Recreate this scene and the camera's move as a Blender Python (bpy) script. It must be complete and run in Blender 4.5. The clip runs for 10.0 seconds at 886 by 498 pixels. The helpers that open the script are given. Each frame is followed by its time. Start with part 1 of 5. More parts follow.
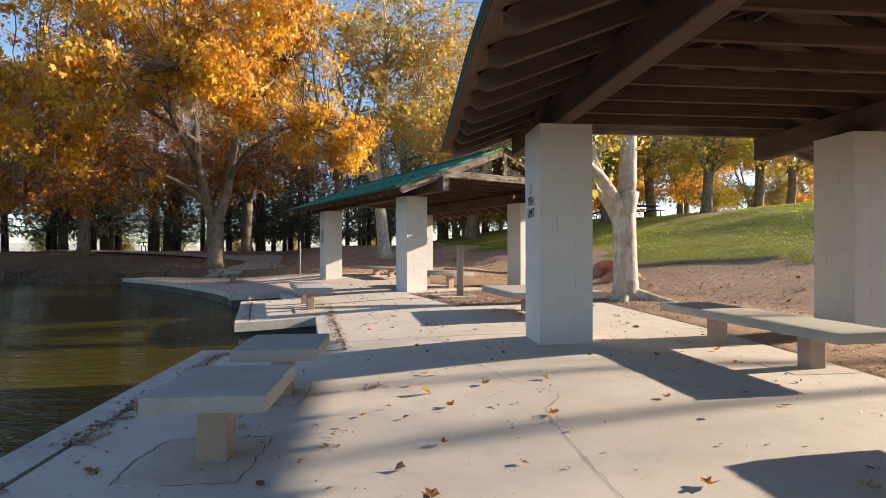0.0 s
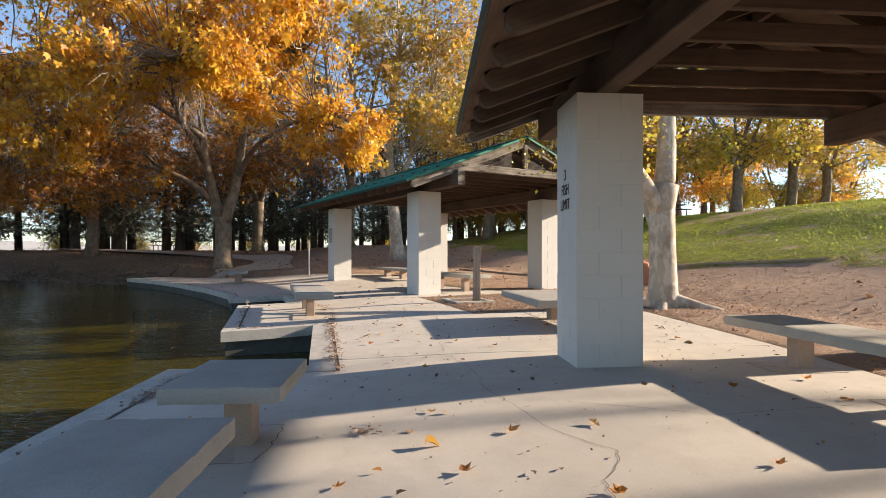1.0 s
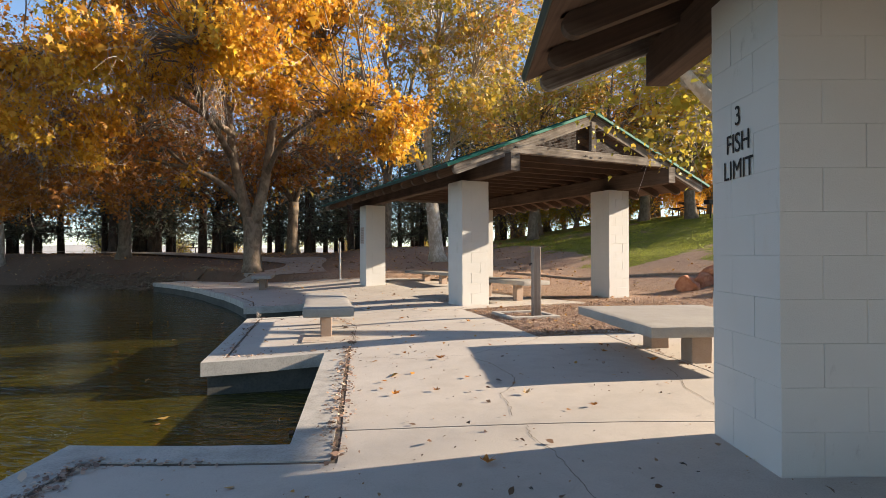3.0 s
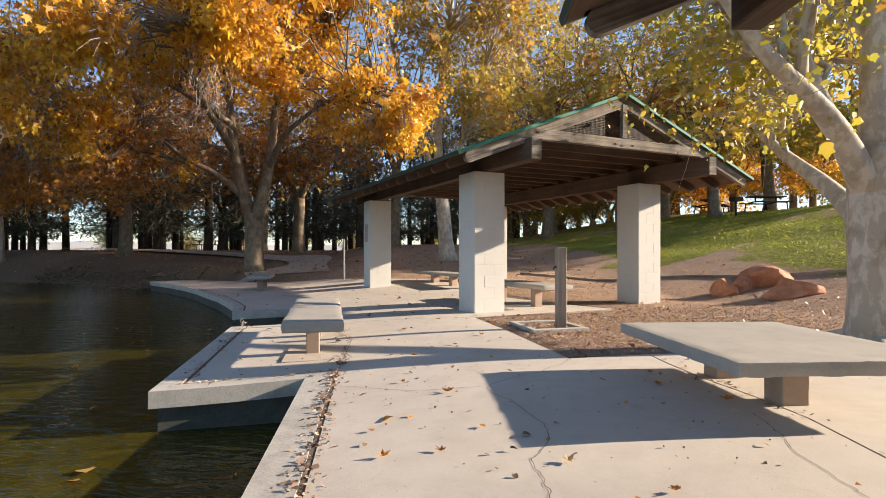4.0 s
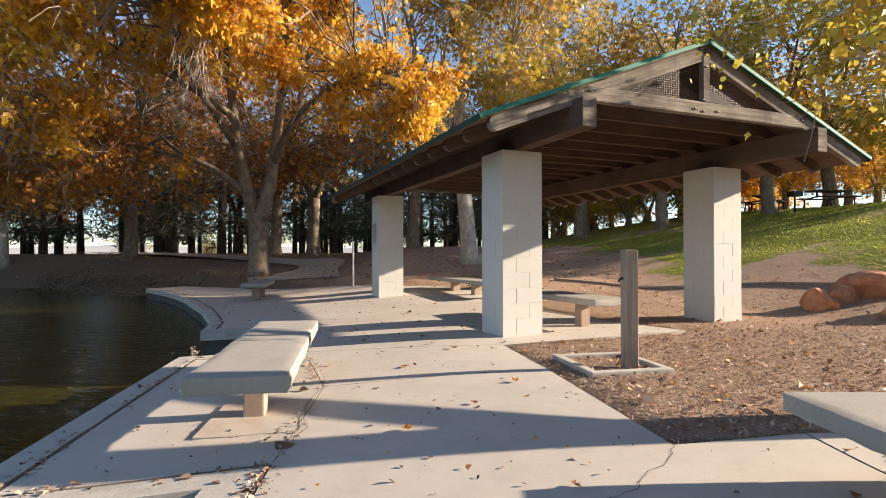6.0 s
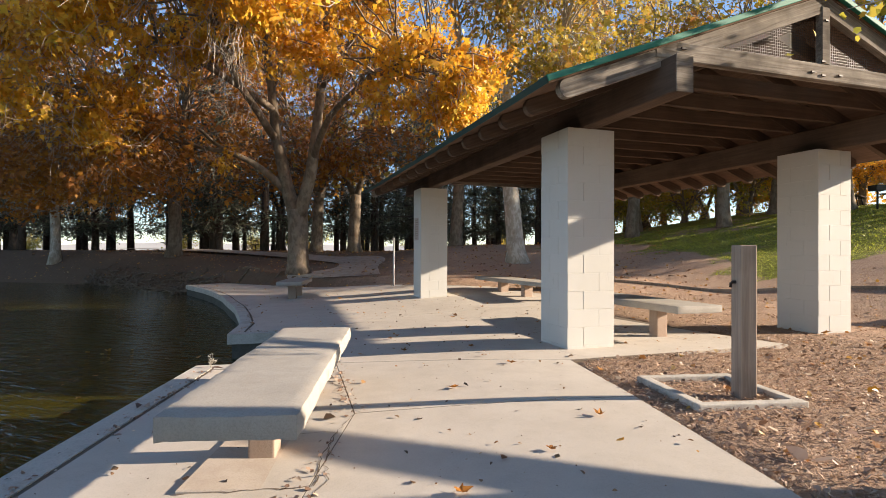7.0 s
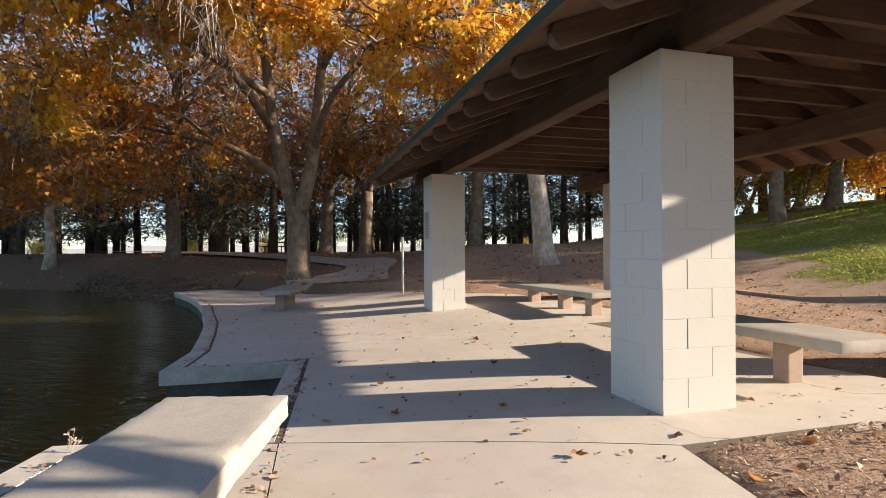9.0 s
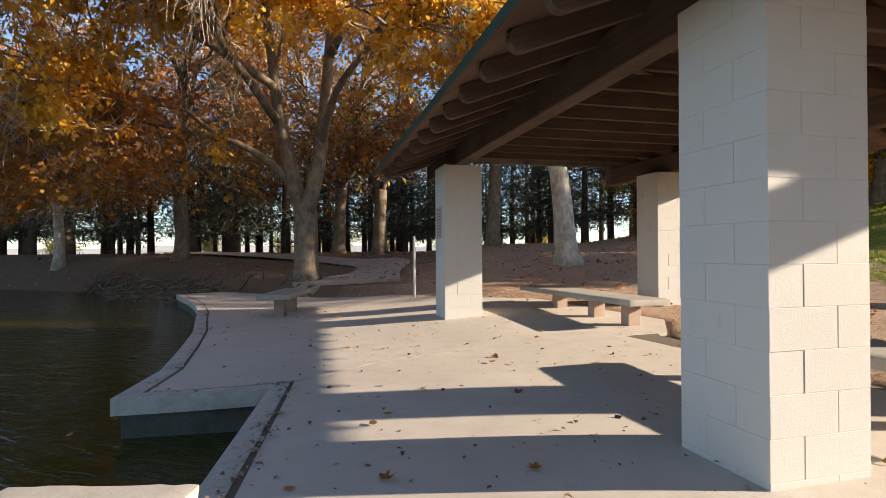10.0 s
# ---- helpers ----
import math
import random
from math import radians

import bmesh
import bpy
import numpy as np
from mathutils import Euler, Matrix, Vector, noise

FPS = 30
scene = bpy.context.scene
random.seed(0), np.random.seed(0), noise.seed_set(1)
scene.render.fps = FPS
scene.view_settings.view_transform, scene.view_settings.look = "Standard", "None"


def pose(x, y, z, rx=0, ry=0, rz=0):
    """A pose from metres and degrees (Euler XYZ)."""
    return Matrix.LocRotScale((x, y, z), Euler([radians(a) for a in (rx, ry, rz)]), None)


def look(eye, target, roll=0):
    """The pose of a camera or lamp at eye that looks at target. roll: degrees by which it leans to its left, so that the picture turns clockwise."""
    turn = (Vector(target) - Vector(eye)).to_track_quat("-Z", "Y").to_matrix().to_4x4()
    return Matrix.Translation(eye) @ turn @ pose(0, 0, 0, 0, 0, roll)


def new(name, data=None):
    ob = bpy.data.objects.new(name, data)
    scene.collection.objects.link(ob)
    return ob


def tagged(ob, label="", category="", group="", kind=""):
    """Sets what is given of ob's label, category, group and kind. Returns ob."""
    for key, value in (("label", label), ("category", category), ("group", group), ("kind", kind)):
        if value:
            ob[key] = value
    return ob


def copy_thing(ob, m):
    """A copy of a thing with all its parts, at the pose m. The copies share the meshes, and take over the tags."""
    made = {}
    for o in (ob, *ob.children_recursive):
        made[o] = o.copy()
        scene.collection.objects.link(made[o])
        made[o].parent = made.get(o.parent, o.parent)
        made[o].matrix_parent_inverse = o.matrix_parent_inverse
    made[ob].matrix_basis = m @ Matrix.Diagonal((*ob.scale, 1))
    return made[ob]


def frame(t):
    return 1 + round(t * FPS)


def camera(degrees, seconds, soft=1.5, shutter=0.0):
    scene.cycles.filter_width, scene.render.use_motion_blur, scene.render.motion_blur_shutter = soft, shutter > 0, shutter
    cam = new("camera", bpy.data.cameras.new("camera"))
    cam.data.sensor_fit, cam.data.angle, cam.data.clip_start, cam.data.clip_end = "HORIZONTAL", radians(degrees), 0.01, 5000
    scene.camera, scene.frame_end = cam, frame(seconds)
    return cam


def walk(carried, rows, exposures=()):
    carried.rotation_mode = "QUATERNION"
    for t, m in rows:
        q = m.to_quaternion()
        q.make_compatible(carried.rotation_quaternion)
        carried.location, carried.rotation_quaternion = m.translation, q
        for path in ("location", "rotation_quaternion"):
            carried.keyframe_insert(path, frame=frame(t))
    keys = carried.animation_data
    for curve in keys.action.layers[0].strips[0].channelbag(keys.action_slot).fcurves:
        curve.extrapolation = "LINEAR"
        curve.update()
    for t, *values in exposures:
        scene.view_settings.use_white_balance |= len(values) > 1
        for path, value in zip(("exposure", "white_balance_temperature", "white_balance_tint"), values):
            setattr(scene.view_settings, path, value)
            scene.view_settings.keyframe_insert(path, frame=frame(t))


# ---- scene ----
cam = camera(79.3, 10.0, soft=0.6)
PATH = [
    (0, (0.475, -0.41, 1.019), (0.378, 1.587, 1.03), -0.1),
    (0.5, (0.447, 0.153, 1.013), (0.312, 2.149, 1.023), -0.0),
    (1, (0.435, 0.711, 1.017), (0.28, 2.705, 1.029), 0.1),
    (1.5, (0.369, 1.254, 1.018), (0.179, 3.245, 1.032), 0.0),
    (2, (0.267, 1.775, 1.03), (0.05, 3.763, 1.044), 0.1),
    (2.5, (0.178, 2.284, 1.027), (-0.098, 4.265, 1.041), -0.0),
    (2.7, (0.145, 2.505, 1.023), (-0.143, 4.484, 1.041), -0.1),
    (4, (-0.072, 4.038, 1.076), (-0.414, 6.008, 1.084), 0.1),
    (4.5, (-0.105, 4.598, 1.086), (-0.468, 6.564, 1.096), 0.1),
    (5, (-0.157, 5.195, 1.116), (-0.546, 7.157, 1.122), 0.1),
    (5.2, (-0.175, 5.425, 1.113), (-0.568, 7.386, 1.124), -0.1),
    (6.5, (-0.536, 6.727, 1.095), (-1.033, 8.665, 1.108), 0.1),
    (7, (-0.718, 7.199, 1.078), (-1.299, 9.112, 1.088), 0.2),
    (7.5, (-0.911, 7.75, 1.095), (-1.524, 9.654, 1.103), 0.0),
    (8, (-1.071, 8.304, 1.128), (-1.712, 10.199, 1.134), -0.2),
    (8.5, (-1.222, 8.886, 1.125), (-1.863, 10.781, 1.133), -0.2),
    (9, (-1.345, 9.404, 1.106), (-1.994, 11.296, 1.116), -0.3),
    (9.5, (-1.485, 9.957, 1.115), (-2.151, 11.843, 1.122), -0.4),
    (10, (-1.648, 10.432, 1.118), (-2.357, 12.302, 1.127), -0.4),
]
walk(cam, [(t, look(eye, target, roll)) for t, eye, target, roll in PATH])

# ---------------------------------------------------------------- world, sun
SUN_AZ, SUN_EL = 17.0, 18.3
sun_way = Vector((math.cos(radians(SUN_AZ)) * math.cos(radians(SUN_EL)), math.sin(radians(SUN_AZ)) * math.cos(radians(SUN_EL)), math.sin(radians(SUN_EL))))
world = bpy.data.worlds.new("sky")
world.use_nodes = True
scene.world = world
wn = world.node_tree
sky = wn.nodes.new("ShaderNodeTexSky")
sky.sky_type, sky.sun_disc = "NISHITA", False
sky.sun_elevation, sky.sun_rotation = radians(SUN_EL), radians(90 - SUN_AZ)
sky.air_density, sky.dust_density, sky.ozone_density = 0.8, 0.1, 2.4
wn.links.new(sky.outputs[0], wn.nodes["Background"].inputs[0])
wn.nodes["Background"].inputs[1].default_value = 0.107
sun = new("sun", bpy.data.lights.new("sun", "SUN"))
sun.data.energy, sun.data.angle, sun.data.color = 5.3, radians(0.6), (1.0, 0.875, 0.735)
sun.matrix_world = look(sun_way * 60, (0, 0, 0))
scene.view_settings.exposure = 1.35
scene.view_settings.use_white_balance = True
scene.view_settings.white_balance_temperature = 7000


# ---------------------------------------------------------------- materials
def rgb(c):
    return (c[0], c[1], c[2], 1.0)


class Mat:
    """A small builder for procedural node materials."""

    def __init__(self, name, rough=0.8, metallic=0.0, spec=0.5):
        self.m = bpy.data.materials.new(name)
        self.m.use_nodes = True
        self.t = self.m.node_tree
        self.b = self.t.nodes["Principled BSDF"]
        self.b.inputs["Roughness"].default_value = rough
        self.b.inputs["Metallic"].default_value = metallic
        self.b.inputs["Specular IOR Level"].default_value = spec
        self.co = self.t.nodes.new("ShaderNodeTexCoord").outputs["Object"]
        self.pos = self.t.nodes.new("ShaderNodeNewGeometry").outputs["Position"]

    def node(self, kind):
        return self.t.nodes.new(kind)

    def put(self, socket, value):
        if isinstance(value, bpy.types.NodeSocket):
            self.t.links.new(value, socket)
        else:
            socket.default_value = value

    def noise(self, scale, detail=4.0, rough=0.55, co=None, stretch=None, distort=0.0):
        co = co or self.pos
        if stretch:
            mp = self.node("ShaderNodeMapping")
            self.put(mp.inputs["Vector"], co)
            mp.inputs["Scale"].default_value = stretch
            co = mp.outputs[0]
        n = self.node("ShaderNodeTexNoise")
        self.put(n.inputs["Vector"], co)
        n.inputs["Scale"].default_value, n.inputs["Detail"].default_value = scale, detail
        n.inputs["Roughness"].default_value, n.inputs["Distortion"].default_value = rough, distort
        return n.outputs["Fac"]

    def voronoi(self, scale, feature="F1", co=None):
        n = self.node("ShaderNodeTexVoronoi")
        n.feature = feature
        self.put(n.inputs["Vector"], co or self.pos)
        n.inputs["Scale"].default_value = scale
        return n.outputs["Distance"]

    def ramp(self, fac, stops):
        r = self.node("ShaderNodeValToRGB")
        el = r.color_ramp.elements
        while len(el) < len(stops):
            el.new(0.5)
        for e, (p, c) in zip(el, stops):
            e.position = p
            e.color = rgb(c) if isinstance(c, tuple) else (c, c, c, 1.0)
        self.put(r.inputs[0], fac)
        return r.outputs[0]

    def mix(self, fac, a, b, kind="MIX"):
        n = self.node("ShaderNodeMix")
        n.data_type, n.blend_type = "RGBA", kind
        self.put(n.inputs[0], fac)
        self.put(n.inputs[6], rgb(a) if isinstance(a, tuple) else a)
        self.put(n.inputs[7], rgb(b) if isinstance(b, tuple) else b)
        return n.outputs[2]

    def maths(self, op, a, b=0.0):
        n = self.node("ShaderNodeMath")
        n.operation = op
        self.put(n.inputs[0], a)
        self.put(n.inputs[1], b)
        return n.outputs[0]

    def random(self, island=False):
        return self.node("ShaderNodeNewGeometry").outputs["Random Per Island"] if island else self.node("ShaderNodeObjectInfo").outputs["Random"]

    def colour(self, value):
        self.put(self.b.inputs["Base Color"], rgb(value) if isinstance(value, tuple) else value)
        return self

    def rough(self, value):
        self.put(self.b.inputs["Roughness"], value)
        return self

    def bump(self, height, strength=0.4, dist=0.01):
        n = self.node("ShaderNodeBump")
        n.inputs["Strength"].default_value, n.inputs["Distance"].default_value = strength, dist
        self.put(n.inputs["Height"], height)
        self.put(self.b.inputs["Normal"], n.outputs[0])
        return self

    def thin(self, colour, share):
        """Light also shines through: for leaves."""
        tr = self.node("ShaderNodeBsdfTranslucent")
        self.put(tr.inputs[0], colour)
        mx = self.node("ShaderNodeMixShader")
        mx.inputs[0].default_value = share
        self.t.links.new(self.b.outputs[0], mx.inputs[1])
        self.t.links.new(tr.outputs[0], mx.inputs[2])
        self.t.links.new(mx.outputs[0], self.t.nodes["Material Output"].inputs[0])
        return self


def concrete(name, a, b, c, fine=60.0, pits=0.25, bump=0.35, blots=0.5):
    k = Mat(name, 0.85, spec=0.35)
    big = k.noise(0.55, 5, 0.6)
    mid = k.noise(4.0, 6, 0.65)
    grain = k.noise(fine, 3, 0.6)
    col = k.mix(k.ramp(big, [(0.35, 0.0), (0.65, 1.0)]), a, b)
    col = k.mix(k.maths("MULTIPLY", k.ramp(mid, [(0.45, 0.0), (0.72, 1.0)]), blots), col, c)
    col = k.mix(k.maths("MULTIPLY", k.ramp(grain, [(0.3, 1.0), (0.55, 0.0)]), pits), col, tuple(0.6 * v for v in c))
    k.colour(col)
    k.bump(k.maths("ADD", k.maths("MULTIPLY", grain, 0.5), mid), bump, 0.006)
    return k.m


M_PAVE = concrete("pavement_concrete", (0.48, 0.425, 0.365), (0.55, 0.49, 0.425), (0.39, 0.335, 0.28), 150, 0.3, 0.25, 0.45)
M_CURB = concrete("curb_concrete", (0.45, 0.415, 0.365), (0.52, 0.475, 0.42), (0.27, 0.245, 0.21), 70, 0.35, 0.4, 0.7)
M_BENCH = concrete("bench_concrete", (0.33, 0.30, 0.265), (0.40, 0.365, 0.32), (0.25, 0.225, 0.195), 100, 0.26, 0.4, 0.5)
M_LEG = concrete("bench_leg_concrete", (0.34, 0.25, 0.19), (0.40, 0.30, 0.235), (0.28, 0.17, 0.12), 90, 0.3, 0.3, 0.4)
# damp wall concrete, its colour darkened further for shade below the slab
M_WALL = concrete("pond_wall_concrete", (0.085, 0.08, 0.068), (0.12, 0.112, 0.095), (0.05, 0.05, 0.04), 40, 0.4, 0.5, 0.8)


def block_paint():
    k = Mat("cream_block_paint", 0.75, spec=0.35)
    big, grain = k.noise(1.3, 5, 0.6), k.noise(140, 3, 0.6)
    dirt = k.noise(6.0, 6, 0.7, stretch=(1, 1, 0.35))
    col = k.mix(k.ramp(big, [(0.3, 0.0), (0.7, 1.0)]), (0.54, 0.522, 0.488), (0.505, 0.487, 0.452))
    col = k.mix(k.maths("MULTIPLY", k.ramp(dirt, [(0.60, 0.0), (0.78, 1.0)]), 0.35), col, (0.50, 0.43, 0.35))
    col = k.mix(k.maths("MULTIPLY", k.random(), 0.03), col, (0.62, 0.55, 0.46))
    scuff = k.maths("MULTIPLY", k.ramp(k.noise(2.3, 2, 0.5), [(0.60, 0.0), (0.70, 1.0)]), k.ramp(k.noise(16.0, 6, 0.75, stretch=(1, 1, 0.4)), [(0.55, 0.0), (0.72, 1.0)]))
    col = k.mix(k.maths("MULTIPLY", scuff, 0.5), col, (0.17, 0.145, 0.12))
    k.colour(col).bump(k.maths("ADD", grain, k.maths("MULTIPLY", k.noise(40, 3), 0.6)), 0.32, 0.004)
    return k.m


def timber(name, a, b, grain_axis, contrast=0.5, rough=0.95):
    k = Mat(name, rough, spec=0.06)
    st = [26.0, 26.0, 26.0]
    st[grain_axis] = 1.2
    g1 = k.noise(1.0, 6, 0.65, co=k.co, stretch=tuple(st), distort=0.6)
    g2 = k.noise(1.6, 4, 0.6)
    col = k.mix(k.ramp(g1, [(0.35, 0.0), (0.68, 1.0)]), a, b)
    col = k.mix(k.maths("MULTIPLY", k.ramp(g2, [(0.42, 0.0), (0.7, 1.0)]), contrast), col, tuple(0.5 * v for v in a))
    k.colour(col).bump(g1, 0.5, 0.004)
    return k.m


M_BLOCK = block_paint()
M_JOINT = concrete("painted_mortar", (0.53, 0.505, 0.46), (0.49, 0.465, 0.42), (0.42, 0.38, 0.33), 90, 0.25, 0.3, 0.6)
M_DARKWOOD = timber("brown_stained_timber", (0.105, 0.075, 0.058), (0.155, 0.11, 0.084), 1)
M_RAFTER = timber("brown_stained_rafter", (0.095, 0.066, 0.05), (0.14, 0.098, 0.073), 0)
M_GREYWOOD = timber("weathered_timber", (0.15, 0.125, 0.105), (0.37, 0.33, 0.285), 0, 0.9)
M_DECK = timber("brown_roof_board", (0.13, 0.087, 0.065), (0.18, 0.122, 0.09), 1)
M_POST = timber("weathered_post_timber", (0.25, 0.195, 0.155), (0.37, 0.30, 0.245), 2, 0.45)


def green_metal():
    k = Mat("green_roof_metal", 0.62, 0.0, 0.25)
    n = k.noise(1.2, 5, 0.6)
    s = k.noise(8.0, 5, 0.7)
    col = k.mix(k.ramp(n, [(0.3, 0.0), (0.7, 1.0)]), (0.018, 0.15, 0.105), (0.035, 0.21, 0.15))
    col = k.mix(k.maths("MULTIPLY", k.ramp(s, [(0.55, 0.0), (0.8, 1.0)]), 0.4), col, (0.16, 0.20, 0.15))
    k.colour(col).bump(s, 0.15, 0.003)
    return k.m


def plain(name, c, rough=0.6, metallic=0.0, vary=0.3, scale=12.0):
    k = Mat(name, rough, metallic)
    k.colour(k.mix(k.maths("MULTIPLY", k.noise(scale, 5, 0.65), vary * 1.6), c, tuple(0.45 * v for v in c)))
    k.bump(k.noise(scale * 5, 3), 0.15, 0.003)
    return k.m


M_GREEN = green_metal()
M_METAL = plain("dull_grey_metal", (0.35, 0.34, 0.32), 0.5, 0.6)
M_DARKMETAL = plain("rusty_dark_metal", (0.05, 0.04, 0.035), 0.6, 0.5)
M_TRIM = plain("dark_eave_metal", (0.022, 0.055, 0.045), 0.6, 0.0)
M_PALE = plain("galvanised_pole", (0.55, 0.54, 0.52), 0.5, 0.3)
M_INK = plain("black_stencil_paint", (0.012, 0.012, 0.012), 0.8)
M_SOIL = plain("dark_joint_soil", (0.17, 0.125, 0.09), 0.95, 0, 0.6, 40)
M_PAPER = plain("faded_notice_paint", (0.45, 0.36, 0.32), 0.8)


def water():
    k = Mat("pond_water", 0.04, spec=0.5)
    k.b.inputs["IOR"].default_value = 1.333
    n = k.noise(0.25, 4, 0.6)
    k.colour(k.mix(k.ramp(n, [(0.35, 0.0), (0.65, 1.0)]), (0.050, 0.043, 0.005), (0.027, 0.024, 0.003)))
    w1 = k.noise(2.6, 2, 0.5, stretch=(0.8, 2.4, 1.0), distort=0.5)
    w2 = k.noise(11.0, 2, 0.5, stretch=(0.7, 1.7, 1.0), distort=0.4)
    k.bump(k.maths("ADD", w1, k.maths("MULTIPLY", w2, 0.26)), 1.0, 0.05)
    return k.m


M_WATER = water()


def ground_mat():
    """Bare mulch and dirt, turning to turf on the hill and in thin patches."""
    k = Mat("earth_and_turf", 0.95, spec=0.15)
    att = k.node("ShaderNodeAttribute")
    att.attribute_name = "turf"
    big, mid, fine = k.noise(0.22, 5, 0.6), k.noise(1.7, 6, 0.7), k.noise(28.0, 5, 0.75)
    dirt = k.mix(k.ramp(fine, [(0.33, 0.0), (0.66, 1.0)]), (0.25, 0.155, 0.105), (0.48, 0.33, 0.235))
    dirt = k.mix(k.maths("MULTIPLY", k.ramp(mid, [(0.45, 0.0), (0.7, 1.0)]), 0.6), dirt, (0.42, 0.30, 0.215))
    dirt = k.mix(k.maths("MULTIPLY", k.ramp(k.noise(7.0, 5, 0.7), [(0.55, 0.0), (0.68, 1.0)]), 0.5), dirt, (0.13, 0.065, 0.03))
    # far bank: tree shade put into the dirt colour, along with dark leaf soil
    bank_shade = k.node("ShaderNodeAttribute")
    bank_shade.attribute_name = "bank_shade"
    dirt = k.mix(k.ramp(k.maths("ADD", bank_shade.outputs["Fac"], k.maths("MULTIPLY", k.maths("SUBTRACT", mid, 0.5), 0.8)), [(0.3, 0.0), (0.7, 0.72)]), dirt, k.mix(fine, (0.055, 0.04, 0.028), (0.17, 0.115, 0.075)))
    turf = k.mix(k.ramp(fine, [(0.3, 0.0), (0.7, 1.0)]), (0.16, 0.165, 0.04), (0.31, 0.31, 0.07))
    turf = k.mix(k.ramp(k.noise(8.0, 5, 0.8), [(0.38, 0.0), (0.62, 0.8)]), turf, (0.11, 0.125, 0.022))
    turf = k.mix(k.ramp(mid, [(0.5, 0.0), (0.75, 0.7)]), turf, (0.30, 0.24, 0.10))
    mask = k.maths("ADD", att.outputs["Fac"], k.maths("MULTIPLY", k.maths("SUBTRACT", k.noise(5.0, 4, 0.7), 0.5), 0.9))
    k.colour(k.mix(k.ramp(mask, [(0.35, 0.0), (0.65, 1.0)]), dirt, turf))
    k.bump(k.maths("ADD", fine, mid), 0.9, 0.03)
    return k.m


M_GROUND = ground_mat()


def leaf_mat(name, stops, share=0.4, patch=0.5):
    k = Mat(name, 0.5, spec=0.5)
    f = k.maths("ADD", k.maths("MULTIPLY", k.random(True), 1.0 - patch), k.maths("MULTIPLY", k.ramp(k.noise(0.55, 3, 0.6), [(0.3, 0.0), (0.7, 1.0)]), patch))
    col = k.ramp(f, stops)
    k.colour(col).thin(col, share)
    return k.m


M_LEAF_GOLD = leaf_mat("golden_leaf", [(0.0, (0.28, 0.115, 0.025)), (0.22, (0.56, 0.25, 0.03)), (0.5, (0.78, 0.41, 0.04)), (0.8, (0.82, 0.53, 0.06)), (1.0, (0.60, 0.52, 0.09))], 0.5)
M_LEAF_RUST = leaf_mat("rust_leaf", [(0.0, (0.20, 0.08, 0.03)), (0.4, (0.40, 0.155, 0.033)), (0.75, (0.56, 0.25, 0.035)), (1.0, (0.66, 0.39, 0.055))], 0.45)
M_LEAF_LIME = leaf_mat("lime_yellow_leaf", [(0.0, (0.22, 0.23, 0.04)), (0.35, (0.42, 0.37, 0.05)), (0.7, (0.58, 0.41, 0.06)), (1.0, (0.62, 0.31, 0.05))], 0.42)
M_LEAF_MIX = leaf_mat("mixed_autumn_leaf", [(0.0, (0.18, 0.18, 0.04)), (0.3, (0.42, 0.32, 0.05)), (0.6, (0.58, 0.38, 0.06)), (0.8, (0.52, 0.24, 0.07)), (1.0, (0.46, 0.16, 0.11))], 0.45)
M_LEAF_ORANGE = leaf_mat("orange_leaf", [(0.0, (0.46, 0.19, 0.035)), (0.5, (0.70, 0.36, 0.05)), (1.0, (0.74, 0.52, 0.09))], 0.55)
M_NEEDLE = leaf_mat("dark_pine_needle", [(0.0, (0.08, 0.088, 0.06)), (0.6, (0.13, 0.135, 0.09)), (1.0, (0.20, 0.19, 0.12))], 0.35)
M_FALLEN = leaf_mat("fallen_dry_leaf", [(0.0, (0.10, 0.05, 0.025)), (0.35, (0.26, 0.12, 0.05)), (0.6, (0.48, 0.22, 0.06)), (0.8, (0.55, 0.30, 0.05)), (1.0, (0.40, 0.33, 0.22))], 0.2, 0.15)
M_CRUMB = leaf_mat("dark_leaf_crumb", [(0.0, (0.045, 0.03, 0.02)), (0.6, (0.16, 0.09, 0.05)), (1.0, (0.34, 0.20, 0.09))], 0.05, 0.1)
M_CHIP = leaf_mat("dry_mulch_litter", [(0.0, (0.11, 0.065, 0.046)), (0.3, (0.30, 0.185, 0.13)), (0.7, (0.46, 0.31, 0.22)), (0.9, (0.62, 0.49, 0.37)), (1.0, (0.74, 0.64, 0.52))], 0.15, 0.12)
M_GRASS = leaf_mat("turf_blade", [(0.0, (0.12, 0.145, 0.022)), (0.35, (0.28, 0.31, 0.04)), (0.7, (0.40, 0.42, 0.06)), (1.0, (0.47, 0.44, 0.10))], 0.45, 0.55)


def bark(name, a, b, c, scale=5.0):
    k = Mat(name, 0.85, spec=0.25)
    p = k.noise(scale, 4, 0.55, co=k.pos, stretch=(1, 1, 0.45), distort=0.4)
    q = k.noise(scale * 0.4, 5, 0.6)
    f = k.noise(70, 3, 0.6, stretch=(1, 1, 0.3))
    col = k.mix(k.ramp(p, [(0.44, 0.0), (0.54, 1.0)]), a, b)
    col = k.mix(k.maths("MULTIPLY", k.ramp(q, [(0.5, 0.0), (0.66, 1.0)]), 0.7), col, c)
    k.colour(col).bump(k.maths("ADD", p, k.maths("MULTIPLY", f, 0.5)), 0.5, 0.012)
    return k.m


